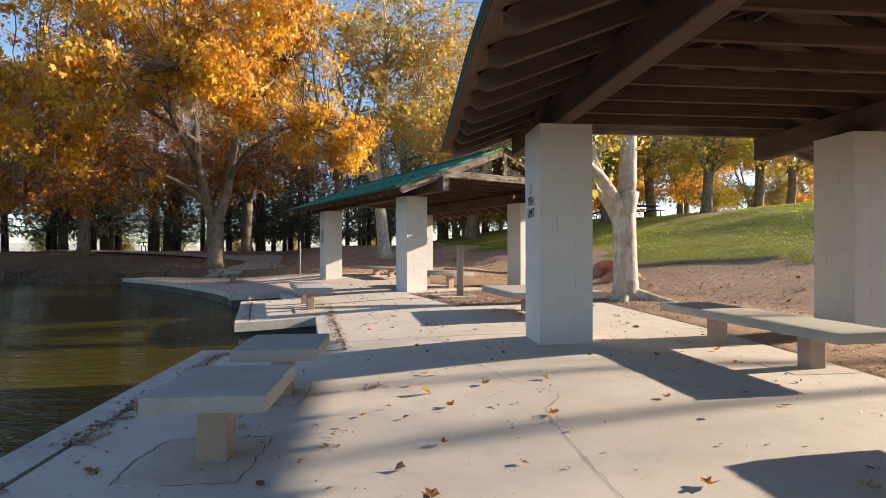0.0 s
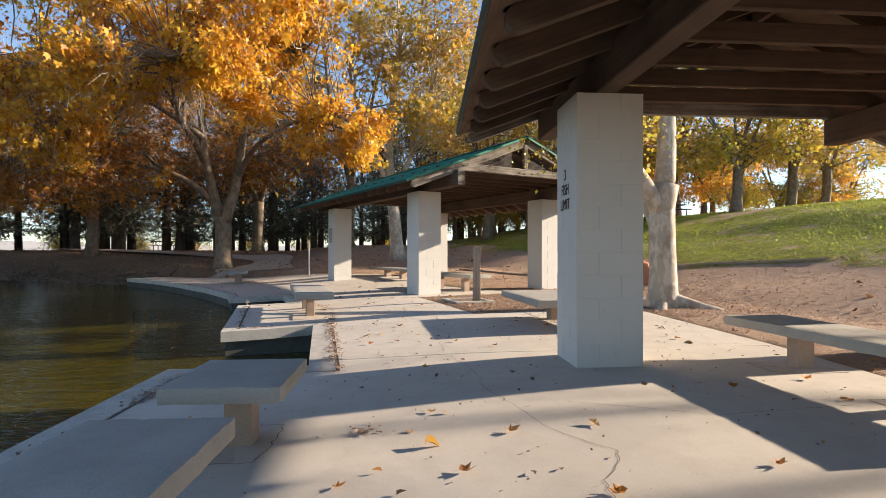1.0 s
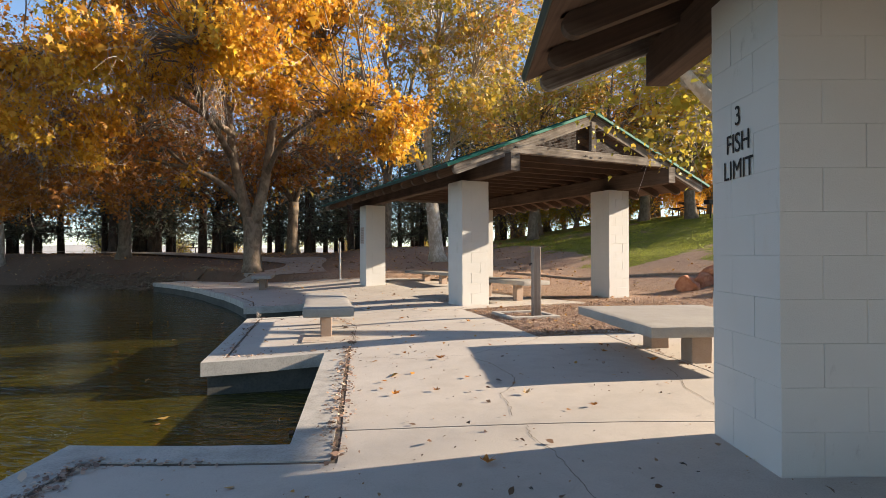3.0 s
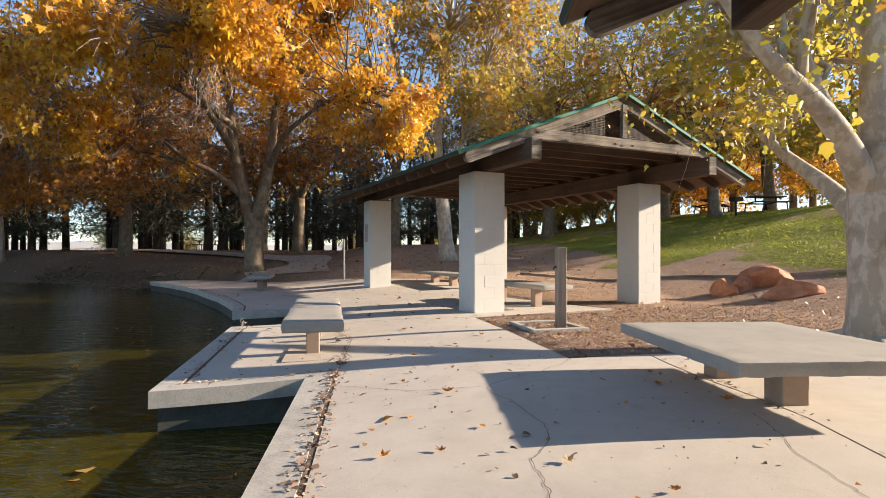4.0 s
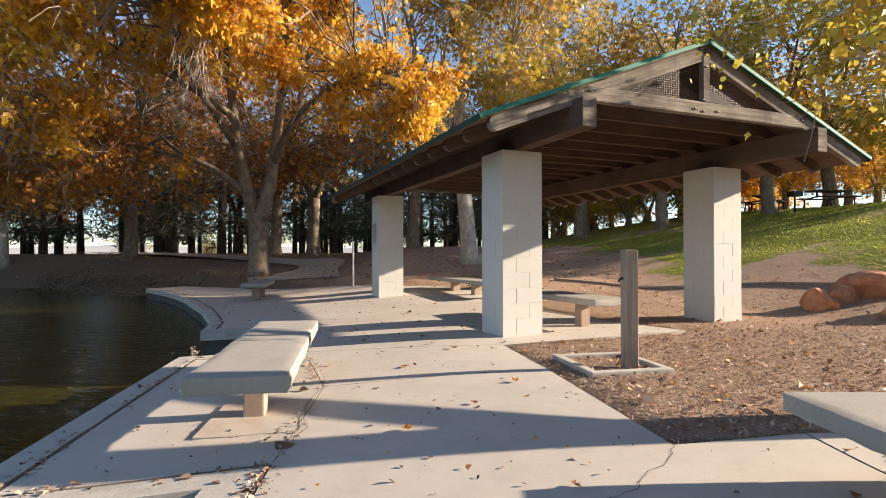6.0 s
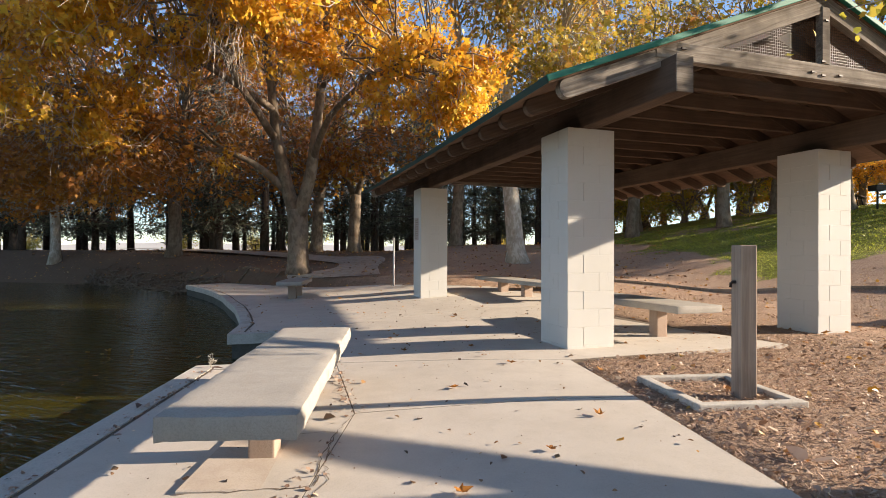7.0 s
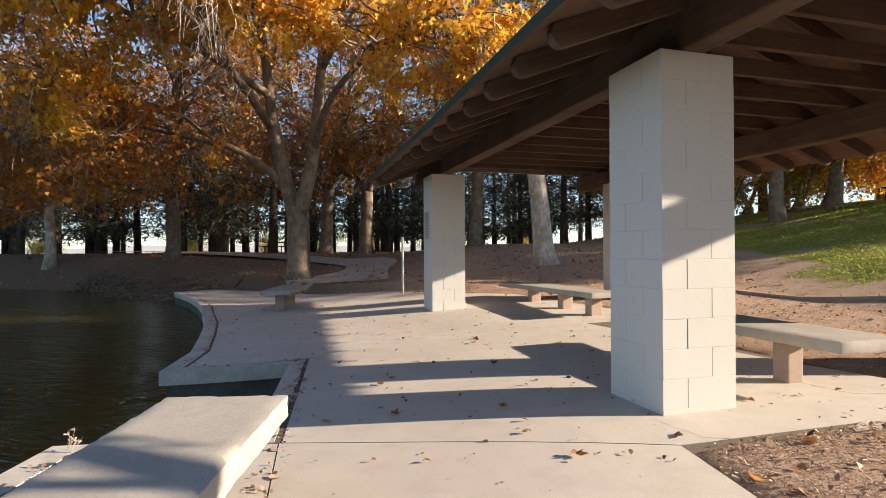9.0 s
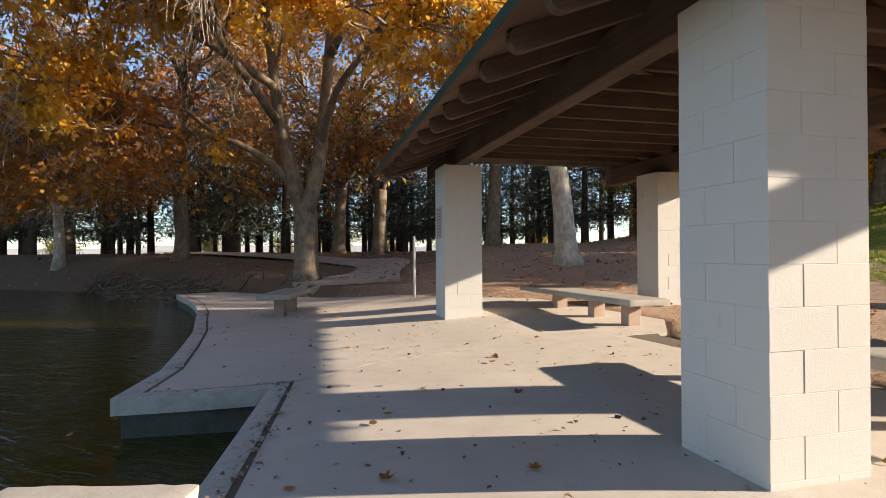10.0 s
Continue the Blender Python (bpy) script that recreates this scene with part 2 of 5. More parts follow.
M_BARK_PALE = bark("pale_sycamore_bark", (0.54, 0.48, 0.40), (0.40, 0.345, 0.275), (0.27, 0.215, 0.16), 9.0)
M_BARK_GREY = bark("grey_brown_bark", (0.22, 0.165, 0.12), (0.155, 0.115, 0.08), (0.28, 0.22, 0.16), 8.0)
M_BARK_DARK = bark("dark_pine_bark", (0.085, 0.066, 0.053), (0.12, 0.09, 0.072), (0.06, 0.048, 0.040), 6.0)
M_TWIG = plain("grey_twig", (0.46, 0.39, 0.32), 0.85, 0, 0.3, 6)
M_ROCK = bark("red_sandstone", (0.42, 0.17, 0.09), (0.50, 0.23, 0.13), (0.33, 0.13, 0.075), 6.0)


# ---------------------------------------------------------------- mesh helpers
def mesh_ob(name, verts, faces, mat, parent=None, smooth=False):
    me = bpy.data.meshes.new(name)
    me.from_pydata(verts, [], faces)
    me.materials.append(mat)
    if smooth:
        me.polygons.foreach_set("use_smooth", [True] * len(me.polygons))
    me.update()
    ob = new(name, me)
    ob.parent = parent
    return ob


def part(name, bm, material, parent=None, label="", smooth=False):
    me = bpy.data.meshes.new(name)
    bm.normal_update()
    bm.to_mesh(me)
    bm.free()
    me.materials.append(material)
    if smooth:
        me.polygons.foreach_set("use_smooth", [True] * len(me.polygons))
    ob = new(name, me)
    ob.parent = parent
    return tagged(ob, label)


def share(name, me, parent, m):
    ob = new(name, me)
    ob.parent = parent
    ob.matrix_basis = m
    return ob


def thing(name, m, label, category, group="", kind=""):
    ob = new(name)
    ob.matrix_basis = m
    ob.empty_display_size = 0.2
    return tagged(ob, label, category, group, kind)


def box_bm(size, at=(0, 0, 0), bevel=0.0, segments=1, bm=None, turn=None):
    """A box with bevelled edges, its middle at the given place."""
    out = bm or bmesh.new()
    tmp = bmesh.new()
    bmesh.ops.create_cube(tmp, size=1.0, matrix=Matrix.Diagonal((*size, 1)))
    if bevel:
        bmesh.ops.bevel(tmp, geom=tmp.edges[:], offset=bevel, segments=segments, affect="EDGES", profile=0.6)
    m = Matrix.Translation(at) @ (turn or Matrix.Identity(4))
    bmesh.ops.transform(tmp, matrix=m, verts=tmp.verts[:])
    me = bpy.data.meshes.new("tmp")
    tmp.to_mesh(me)
    tmp.free()
    out.from_mesh(me)
    bpy.data.meshes.remove(me)
    return out


def roughen(bm, amount, scale, seed=0.0):
    for v in bm.verts:
        v.co += noise.noise_vector(v.co * scale + Vector((seed, seed * 1.7, 3.1))) * amount
    return bm


def tube(vs, fs, pts, radii, sides=6):
    """Appends a tapered tube through pts to the lists."""
    start = len(vs)
    up = Vector((0.31, 0.17, 0.93))
    n = len(pts)
    for i, p in enumerate(pts):
        d = (pts[min(i + 1, n - 1)] - pts[max(i - 1, 0)])
        d = d.normalized() if d.length > 1e-6 else Vector((0, 0, 1))
        a = d.cross(up)
        a = a.normalized() if a.length > 0.05 else d.cross(Vector((1, 0, 0))).normalized()
        b = d.cross(a)
        for k in range(sides):
            ang = 2 * math.pi * k / sides
            vs.append(p + (a * math.cos(ang) + b * math.sin(ang)) * radii[i])
    for i in range(n - 1):
        for k in range(sides):
            k2 = (k + 1) % sides
            fs.append((start + i * sides + k, start + i * sides + k2, start + (i + 1) * sides + k2, start + (i + 1) * sides + k))
    fs.append(tuple(start + (n - 1) * sides + k for k in range(sides)))
    fs.append(tuple(start + k for k in reversed(range(sides))))


def wavy(a, b, sag, steps, rnd, jitter):
    """A curved way from a to b that bends up (sag > 0) or droops (sag < 0)."""
    out = []
    for i in range(steps + 1):
        t = i / steps
        p = a.lerp(b, t) + Vector((0, 0, sag * 4 * t * (1 - t)))
        if 0 < i < steps:
            p += Vector((rnd.uniform(-1, 1), rnd.uniform(-1, 1), rnd.uniform(-1, 1))) * jitter
        out.append(p)
    return out


# ---------------------------------------------------------------- the lie of the land
def step(a, b, x):
    t = np.clip((x - a) / (b - a), 0.0, 1.0)
    return t * t * (3 - 2 * t)


def bend(x, w=0.35):
    """A ramp that starts softly at 0."""
    return w * np.logaddexp(0.0, x / w)


def pave_z(x, y):
    """Height of the pavement, which falls gently towards the pond."""
    s, f = 0.94 * x + 0.342 * y, -0.342 * x + 0.94 * y
    return -0.14 + 0.055 * (bend(s - 0.2) - bend(s - 2.745)) + 0.03 * bend(f - 15) * step(-2.6, 2.6, s)


# the edge of the pavement along the pond
POND_EDGE = [(-0.55, -8.0), (-2.66, 5.74), (-1.29, 5.86), (-2.16, 8.66), (-3.34, 8.12), (-4.85, 11.85), (-3.72, 12.38), (-4.85, 14.40), (-5.97, 13.72),
             (-6.50, 14.70), (-7.35, 15.75), (-8.40, 16.98), (-9.6, 18.20), (-10.5, 19.15), (-11.8, 20.35), (-13.1, 21.4), (-15.0, 22.75)]
FAR_BANK = [(-16.5, 24.2), (-19.5, 25.6), (-23.0, 26.2), (-30.0, 26.0), (-42.0, 22.0), (-52.0, 8.0), (-50.0, -20.0), (-30.0, -34.0), (-4.0, -30.0), (-0.9, -16.0)]
POND = POND_EDGE + FAR_BANK


def inset(line, d):
    """The polyline moved to its right by d (one number, or one a stretch), with mitred corners."""
    n = len(line)
    ds = list(d) if isinstance(d, (list, tuple)) else [d] * (n - 1)
    out = []
    for i in range(n):
        p = Vector(line[i])
        a = (p - Vector(line[i - 1])).normalized() if i else None
        b = (Vector(line[i + 1]) - p).normalized() if i < n - 1 else None
        da, db = ds[max(i - 1, 0)], ds[min(i, n - 2)]
        a = a or b
        b = b or a
        na, nb = Vector((a.y, -a.x)), Vector((b.y, -b.x))
        det = na.x * nb.y - na.y * nb.x
        if abs(det) > 0.25:
            m = Vector(((da * nb.y - db * na.y) / det, (na.x * db - nb.x * da) / det))
        else:
            m = (na + nb).normalized() * (da + db) / 2
        out.append((p.x + m.x, p.y + m.y))
    return out


CURB_W = [0.255] * 3 + [0.205] * 3 + [0.165] * 2 + [0.19] * (len(POND_EDGE) - 9)
EDGE_IN = inset(POND_EDGE, CURB_W)
EDGE_SLAB = inset(POND_EDGE, [w + 0.036 for w in CURB_W])
E = EDGE_SLAB
RIGHT = [(3.15, 10.55), (3.62, 6.86), (3.80, 4.0), (4.75, -8.0)]
PATH_BACK = [(-14.6, 24.2), (-12.2, 23.6), (-9.4, 22.6)]
# slabs: (name, outline)
SLABS = [
    [E[0], E[1], E[2], (-1.05, 6.10), (1.24, 6.34), RIGHT[1], RIGHT[2], RIGHT[3]],
    [(-1.06, 6.115), E[3], (-2.42, 10.66), (-0.50, 11.46), (0.26, 9.56), (1.08, 9.93), (1.17, 9.48), (1.32, 8.91), (1.53, 8.33), (1.66, 7.85), (1.80, 6.42), (1.24, 6.355)],
    [(1.815, 6.435), (1.677, 7.855), (1.547, 8.335), (1.337, 8.915), (1.19, 9.485), (1.10, 9.935), RIGHT[0], (3.62, 6.875)],
    [(-2.425, 10.675), E[6], (-1.06, 12.72), (-0.505, 11.475)],
    [(E[3][0] - 0.008, E[3][1] + 0.006), E[4], E[5], (E[6][0] - 0.008, E[6][1] - 0.004), (-2.430, 10.664)],
    [(E[6][0] + 0.01, E[6][1] + 0.015), E[7], (-4.3, 15.55), (-1.9, 17.4), (1.35, 14.42), (-1.055, 12.735)],
    [(E[7][0], E[7][1] + 0.015), *E[8:], *PATH_BACK, (-7.3, 22.2), (-5.3, 21.0), (-3.6, 20.9), (-1.4, 18.9), (-1.4, 17.8), (-1.9, 17.415), (-4.3, 15.565)],
]
PAVE_OUTLINE = POND_EDGE + PATH_BACK + [(-7.3, 22.2), (-5.3, 21.0), (-3.6, 20.9), (-1.4, 18.9), (-1.4, 17.6), (1.35, 14.42), (-1.06, 12.72), (0.26, 9.56), (1.09, 9.93), RIGHT[0], RIGHT[1], RIGHT[2], RIGHT[3]]


def signed(poly, x, y):
    """Distance to the outline, negative inside (arrays)."""
    best = np.full(x.shape, 1e9)
    inside = np.zeros(x.shape, bool)
    n = len(poly)
    for i in range(n):
        ax, ay = poly[i]
        bx, by = poly[(i + 1) % n]
        dx, dy = bx - ax, by - ay
        t = np.clip(((x - ax) * dx + (y - ay) * dy) / (dx * dx + dy * dy), 0, 1)
        best = np.minimum(best, np.hypot(x - ax - t * dx, y - ay - t * dy))
        if abs(dy) > 1e-9:
            cross = (ay > y) != (by > y)
            inside ^= cross & (x < ax + (y - ay) / dy * dx)
    return np.where(inside, -best, best)


WATER_Z = -0.50


def land_z(x, y):
    """Height of the open ground (arrays)."""
    s, f = 0.94 * x + 0.342 * y, -0.342 * x + 0.94 * y
    r = np.hypot(x, y)
    z = pave_z(x, np.minimum(y, 30)) * step(60, 30, r)
    hill = 0.25 * step(8.5, 24.5, s) + 0.75 * np.clip((s - 9.0) / 15.5, 0, 1)
    z = z + 1.15 * step(19, 40, f) * (1 - 0.6 * hill) + 3.05 * hill - 2.2 * step(48, 110, r)
    z = z + 0.05 * np.sin(x * 0.9 + 1.3 * np.sin(y * 0.5)) * np.cos(y * 0.7) * step(3, 9, s)
    z = z + 0.22 * np.sin(x * 0.23 + 0.8) * np.sin(y * 0.19 + 0.4) * step(12, 22, s)
    dp = signed(POND, x, y)
    bank = np.where(dp > 0, -0.62 + 0.50 * dp, -0.62 + 1.1 * np.maximum(dp, -0.8))
    z = np.where(dp < 4, np.minimum(z, bank), z)
    dv = signed(PAVE_OUTLINE, x, y)
    z = np.where(dv < 0.0, np.minimum(z, pave_z(x, y) - 0.05 - np.clip(-dv, 0, 0.5) * 0.8), z)
    near = (dv >= 0) & (dv < 0.5) & (dp > 0.3)
    z = np.where(near, np.minimum(z, pave_z(x, y) - 0.02 + 0.06 * dv), z)
    return z


def land(x, y):
    return float(land_z(np.array([float(x)]), np.array([float(y)]))[0])


def spread(lo, hi, stp, far):
    mid = list(np.arange(lo, hi + 1e-6, stp))
    out, d, a = [], stp, hi
    while a < far:
        d *= 1.17
        a += d
        out.append(a)
    left, d, a = [], stp, lo
    while a > -far:
        d *= 1.17
        a -= d
        left.append(a)
    return np.array(left[::-1] + mid + out)


gx, gy = spread(-17, 13, 0.17, 1800), spread(-3, 35, 0.17, 1800)
GX, GY = np.meshgrid(gx, gy)
GZ = land_z(GX, GY)
nx, ny = len(gx), len(gy)
idx = np.arange(nx * ny).reshape(ny, nx)
quads = np.stack([idx[:-1, :-1], idx[:-1, 1:], idx[1:, 1:], idx[1:, :-1]], -1).reshape(-1, 4)


def turf_at(x, y):
    """How much turf grows: none by the pavement, patches behind it, most on the hill."""
    s, f = 0.94 * x + 0.342 * y, -0.342 * x + 0.94 * y
    n = noise.noise(Vector((x * 0.33, y * 0.33, 1.7))) + 0.6 * noise.noise(Vector((x * 0.9, y * 0.9, 4.2)))
    up = max(-1.2, min(0.34, (s - 12.8) * 0.40)) if f < 20 else max(-0.75, min(0.34, (s - 11.0) * 0.30))
    if x < -8 or f > 45:
        up = -0.9
    n2 = noise.noise(Vector((x * 1.9, y * 1.9, 8.0)))
    return max(0.0, min(1.0, 0.5 + up + 0.75 * n + 0.35 * n2))


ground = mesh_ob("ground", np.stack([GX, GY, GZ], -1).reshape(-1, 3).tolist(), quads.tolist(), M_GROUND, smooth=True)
turf_attr = ground.data.attributes.new("turf", "FLOAT", "POINT")
turf_attr.data.foreach_set("value", [turf_at(x, y) if abs(x) < 80 and -30 < y < 90 else 0.3 for x, y in zip(GX.reshape(-1), GY.reshape(-1))])
# mask of the painted tree shade and dark soil on the far bank
bank_shade_attr = ground.data.attributes.new("bank_shade", "FLOAT", "POINT")
bank_shade_attr.data.foreach_set("value", step(-4.0, -12.0, GX.reshape(-1)) * step(19.0, 24.0, GY.reshape(-1)))
tagged(ground, "brown mulch and dirt rising to a green grassy hill", "ground", kind="structure")


def far_hills():
    vs, fs = [], []
    n = 150
    for i in range(n + 1):
        a = radians(55 + 150 * i / n)
        h = 13 + 9 * noise.noise(Vector((i * 0.06, 2.0, 0))) + 5 * noise.noise(Vector((i * 0.21, 7.0, 0)))
        for r, z in ((900, -8), (980, 0.55 * h), (1060, h), (1300, -8)):
            vs.append((math.cos(a) * r, math.sin(a) * r, z))
        if i:
            k = 4 * i
            fs += [(k - 4 + j, k - 3 + j, k + 1 + j, k + j) for j in range(3)]
    # distance haze is painted into the pale hill colour
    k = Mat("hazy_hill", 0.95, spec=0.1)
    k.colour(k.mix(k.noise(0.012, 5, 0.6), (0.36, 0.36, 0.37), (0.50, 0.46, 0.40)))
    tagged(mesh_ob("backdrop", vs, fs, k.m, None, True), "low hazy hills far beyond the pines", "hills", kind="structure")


far_hills()
pond_water = mesh_ob("water", [(-70, -40, WATER_Z), (2, -40, WATER_Z), (2, 27.5, WATER_Z), (-70, 27.5, WATER_Z)], [(0, 1, 2, 3)], M_WATER)
tagged(pond_water, "dark olive pond water with small ripples", "water", kind="structure")


# ---------------------------------------------------------------- pavement, curb, pond wall
def slab_bm(outline, top, depth, bevel=0.008):
    bm = bmesh.new()
    vs = [bm.verts.new((x, y, 0)) for x, y in outline]
    f = bm.faces.new(vs)
    bm.normal_update()
    if f.normal.z < 0:
        f.normal_flip()
    for s0 in np.arange(-2.8, 4.3, 0.35):
        bmesh.ops.bisect_plane(bm, geom=bm.verts[:] + bm.edges[:] + bm.faces[:], plane_co=(0.94 * s0, 0.342 * s0, 0), plane_no=(0.94, 0.342, 0))
    f0 = 13.5
    while f0 < 30:
        bmesh.ops.bisect_plane(bm, geom=bm.verts[:] + bm.edges[:] + bm.faces[:], plane_co=(-0.342 * f0, 0.94 * f0, 0), plane_no=(-0.342, 0.94, 0))
        f0 += 0.5 if f0 < 17 else 2.5
    bmesh.ops.triangulate(bm, faces=bm.faces[:])
    tops = bm.faces[:]
    ret = bmesh.ops.extrude_face_region(bm, geom=tops)
    low = [v for v in ret["geom"] if isinstance(v, bmesh.types.BMVert)]
    lowset = set(low)
    for v in bm.verts:
        z = float(pave_z(v.co.x, v.co.y)) + top
        v.co.z = z - depth if v in lowset else z
    bmesh.ops.recalc_face_normals(bm, faces=bm.faces[:])
    return bm


pavement = thing("pavement", Matrix.Identity(4), "light beige concrete pavement with cracks and fallen leaves", "pavement", kind="structure")
for outline in SLABS:
    slab = part("slab", slab_bm(outline, 0.0, 0.14), M_PAVE, pavement, smooth=True)
    slab.data.set_sharp_from_angle(angle=radians(40))

curb = thing("curb", Matrix.Identity(4), "pale worn concrete curb along the pond", "curb", kind="structure")
for i in range(len(POND_EDGE) - 1):
    a, b, c, d = POND_EDGE[i], POND_EDGE[i + 1], EDGE_IN[i + 1], EDGE_IN[i]
    part("curb_stone", slab_bm([a, b, c, d], 0.004, 0.15), M_CURB, curb)
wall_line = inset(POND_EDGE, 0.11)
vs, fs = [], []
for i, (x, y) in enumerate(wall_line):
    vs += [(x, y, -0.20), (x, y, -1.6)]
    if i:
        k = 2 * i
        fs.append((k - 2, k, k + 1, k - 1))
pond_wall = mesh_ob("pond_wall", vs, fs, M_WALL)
tagged(pond_wall, "damp concrete wall below the pond curb, its shade put into the dark colour", "wall", kind="structure")
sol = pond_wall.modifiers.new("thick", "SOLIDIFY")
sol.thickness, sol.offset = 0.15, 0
# dark earth in the joints
bed_line = inset(POND_EDGE, 0.16)
bed = [bed_line[0], *bed_line[1:], *PATH_BACK, (-7.4, 22.1), (-5.3, 20.9), (-3.7, 20.8), (-1.5, 18.8), (-1.5, 17.6), (1.2, 14.42), (-1.1, 12.6), (0.20, 9.66), (1.05, 9.85), (3.05, 10.45), (3.52, 6.86), (3.7, 4.0), (4.6, -7.9)]
joint_soil = part("joint_soil", slab_bm(bed, -0.004, 0.05), M_SOIL)
tagged(joint_soil, "dark soil and litter filling the pavement joints", "soil", kind="structure")


# ---------------------------------------------------------------- the two picnic shelters
COURSE, COL, TALL = 0.2032, 0.61, 2.44
LONG, WIDE = 6.0, 3.80          # from column to column, along and across
MID = (WIDE + COL) / 2
RIDGE_Z, EAVE_Z = 3.70, 2.47
PITCH = math.atan2(RIDGE_Z - EAVE_Z, MID + 0.98)


def block_mesh(lx, ly, name):
    bm = box_bm((lx, ly, COURSE - 0.0004), bevel=0.0019, segments=1)
    me = bpy.data.meshes.new(name)
    bm.to_mesh(me)
    bm.free()
    me.materials.append(M_BLOCK)
    return me


H = COL / 3
BLOCK_X = block_mesh(2 * H - 0.0055, H - 0.004, "block")
BLOCK_Y = block_mesh(H - 0.004, 2 * H - 0.0055, "block")


jit = random.Random(4)


def column(parent, x, y, sink=0.0):
    """A pier of painted blocks laid in a pinwheel, four to a course. x, y: its low corner."""
    col = new("column")
    col.parent = parent
    col.matrix_basis = Matrix.Translation((x + COL / 2, y + COL / 2, -sink))
    part("core", box_bm((COL - 0.0105, COL - 0.0105, TALL + 0.19), (0, 0, TALL / 2 - 0.1)), M_JOINT, col)
    for c in range(-1, 12):
        z = (c + 0.5) * COURSE
        sg = 1 if c % 2 else -1
        for bx, by, me in ((-0.5 * H * sg, -H, BLOCK_X), (0.5 * H * sg, H, BLOCK_X), (H, -0.5 * H * sg, BLOCK_Y), (-H, 0.5 * H * sg, BLOCK_Y)):
            share("block", me, col, Matrix.Translation((bx + jit.uniform(-0.0014, 0.0014), by + jit.uniform(-0.0014, 0.0014), z)))
    return col


def rafter_mesh(run):
    """One slope's rafter, from ridge (x = 0) down to a rounded tail at x = run."""
    h, w = 0.16, 0.075
    tail = run - 0.035
    prof = [(0.0, 0.0), (tail - 0.02, 0.0)]
    for i in range(9):
        a = math.pi * i / 8
        prof.append((tail - 0.075 + 0.075 * math.sin(a), -h / 2 + h / 2 * math.cos(a)))
    prof.append((0.0, -h))
    bm = bmesh.new()
    n = len(prof)
    a = [bm.verts.new((x, -w / 2, z)) for x, z in prof]
    b = [bm.verts.new((x, w / 2, z)) for x, z in prof]
    bm.faces.new(a)
    bm.faces.new(list(reversed(b)))
    for i in range(n):
        j = (i + 1) % n
        bm.faces.new((a[j], a[i], b[i], b[j]))
    bmesh.ops.recalc_face_normals(bm, faces=bm.faces[:])
    me = bpy.data.meshes.new("rafter")
    bm.to_mesh(me)
    bm.free()
    return me




def roof_sheet(length, run_of):
    """Ribbed metal over one slope: ribs run down the slope; run_of gives the slope's length at each place."""
    bm = bmesh.new()
    prof, x, pitch = [], 0.0, 0.2286
    while x < length - 0.02:
        for dx, dz in ((0.0, 0.0), (0.165, 0.0), (0.180, 0.022), (0.212, 0.022)):
            if x + dx < length:
                prof.append((x + dx, dz))
        x += pitch
    prof.append((length, 0.0))
    rows = []
    for t in (0.0, 0.5, 1.0):
        rows.append([bm.verts.new((t * (run_of(px) + 0.05), px, pz)) for px, pz in prof])
    for r0, r1 in zip(rows, rows[1:]):
        for i in range(len(prof) - 1):
            bm.faces.new((r0[i], r1[i], r1[i + 1], r0[i + 1]))
    return bm


def deck_bm(length, run_of):
    """The boards under one slope, following its uneven eave."""
    bm = bmesh.new()
    rows = []
    for z in (0.011, -0.011):
        row = []
        for i in range(13):
            y = length * i / 12
            row.append((bm.verts.new((0, y, z)), bm.verts.new((run_of(y) + 0.045, y, z))))
        rows.append(row)
    top, low = rows
    for i in range(12):
        bm.faces.new((top[i][0], top[i][1], top[i + 1][1], top[i + 1][0]))
        bm.faces.new((low[i][0], low[i + 1][0], low[i + 1][1], low[i][1]))
        bm.faces.new((top[i][1], low[i][1], low[i + 1][1], top[i + 1][1]))
    bm.faces.new((top[0][0], low[0][0], low[0][1], top[0][1]))
    bm.faces.new((top[-1][0], top[-1][1], low[-1][1], low[-1][0]))
    return bm


def slope(side):
    """The frame of one roof slope: x down the slope from the ridge, y along the ridge."""
    m = pose(MID, 0, RIDGE_Z) @ Matrix.Rotation(PITCH, 4, "Y")
    return pose(MID, 0, 0) @ Matrix.Diagonal((side, 1, 1, 1)) @ pose(-MID, 0, 0) @ m


def wire_mesh_bm():
    bm = bmesh.new()
    w, half = 0.0028, MID - 0.35
    def strip(a, b, across):
        bm.faces.new([bm.verts.new(p) for p in (a - across, b - across, b + across, a + across)])
    slope_k = math.tan(PITCH)
    x = -half
    while x <= half:
        top = RIDGE_Z - 0.20 - abs(x) * slope_k
        if top > 2.98:
            strip(Vector((MID + x, 0, 2.96)), Vector((MID + x, 0, top)), Vector((w, 0, 0)))
        x += 0.028
    z = 2.98
    while z < RIDGE_Z - 0.25:
        reach = min(half, (RIDGE_Z - 0.20 - z) / slope_k)
        strip(Vector((MID - reach, 0, z)), Vector((MID + reach, 0, z)), Vector((0, 0, w)))
        z += 0.028
    return bm


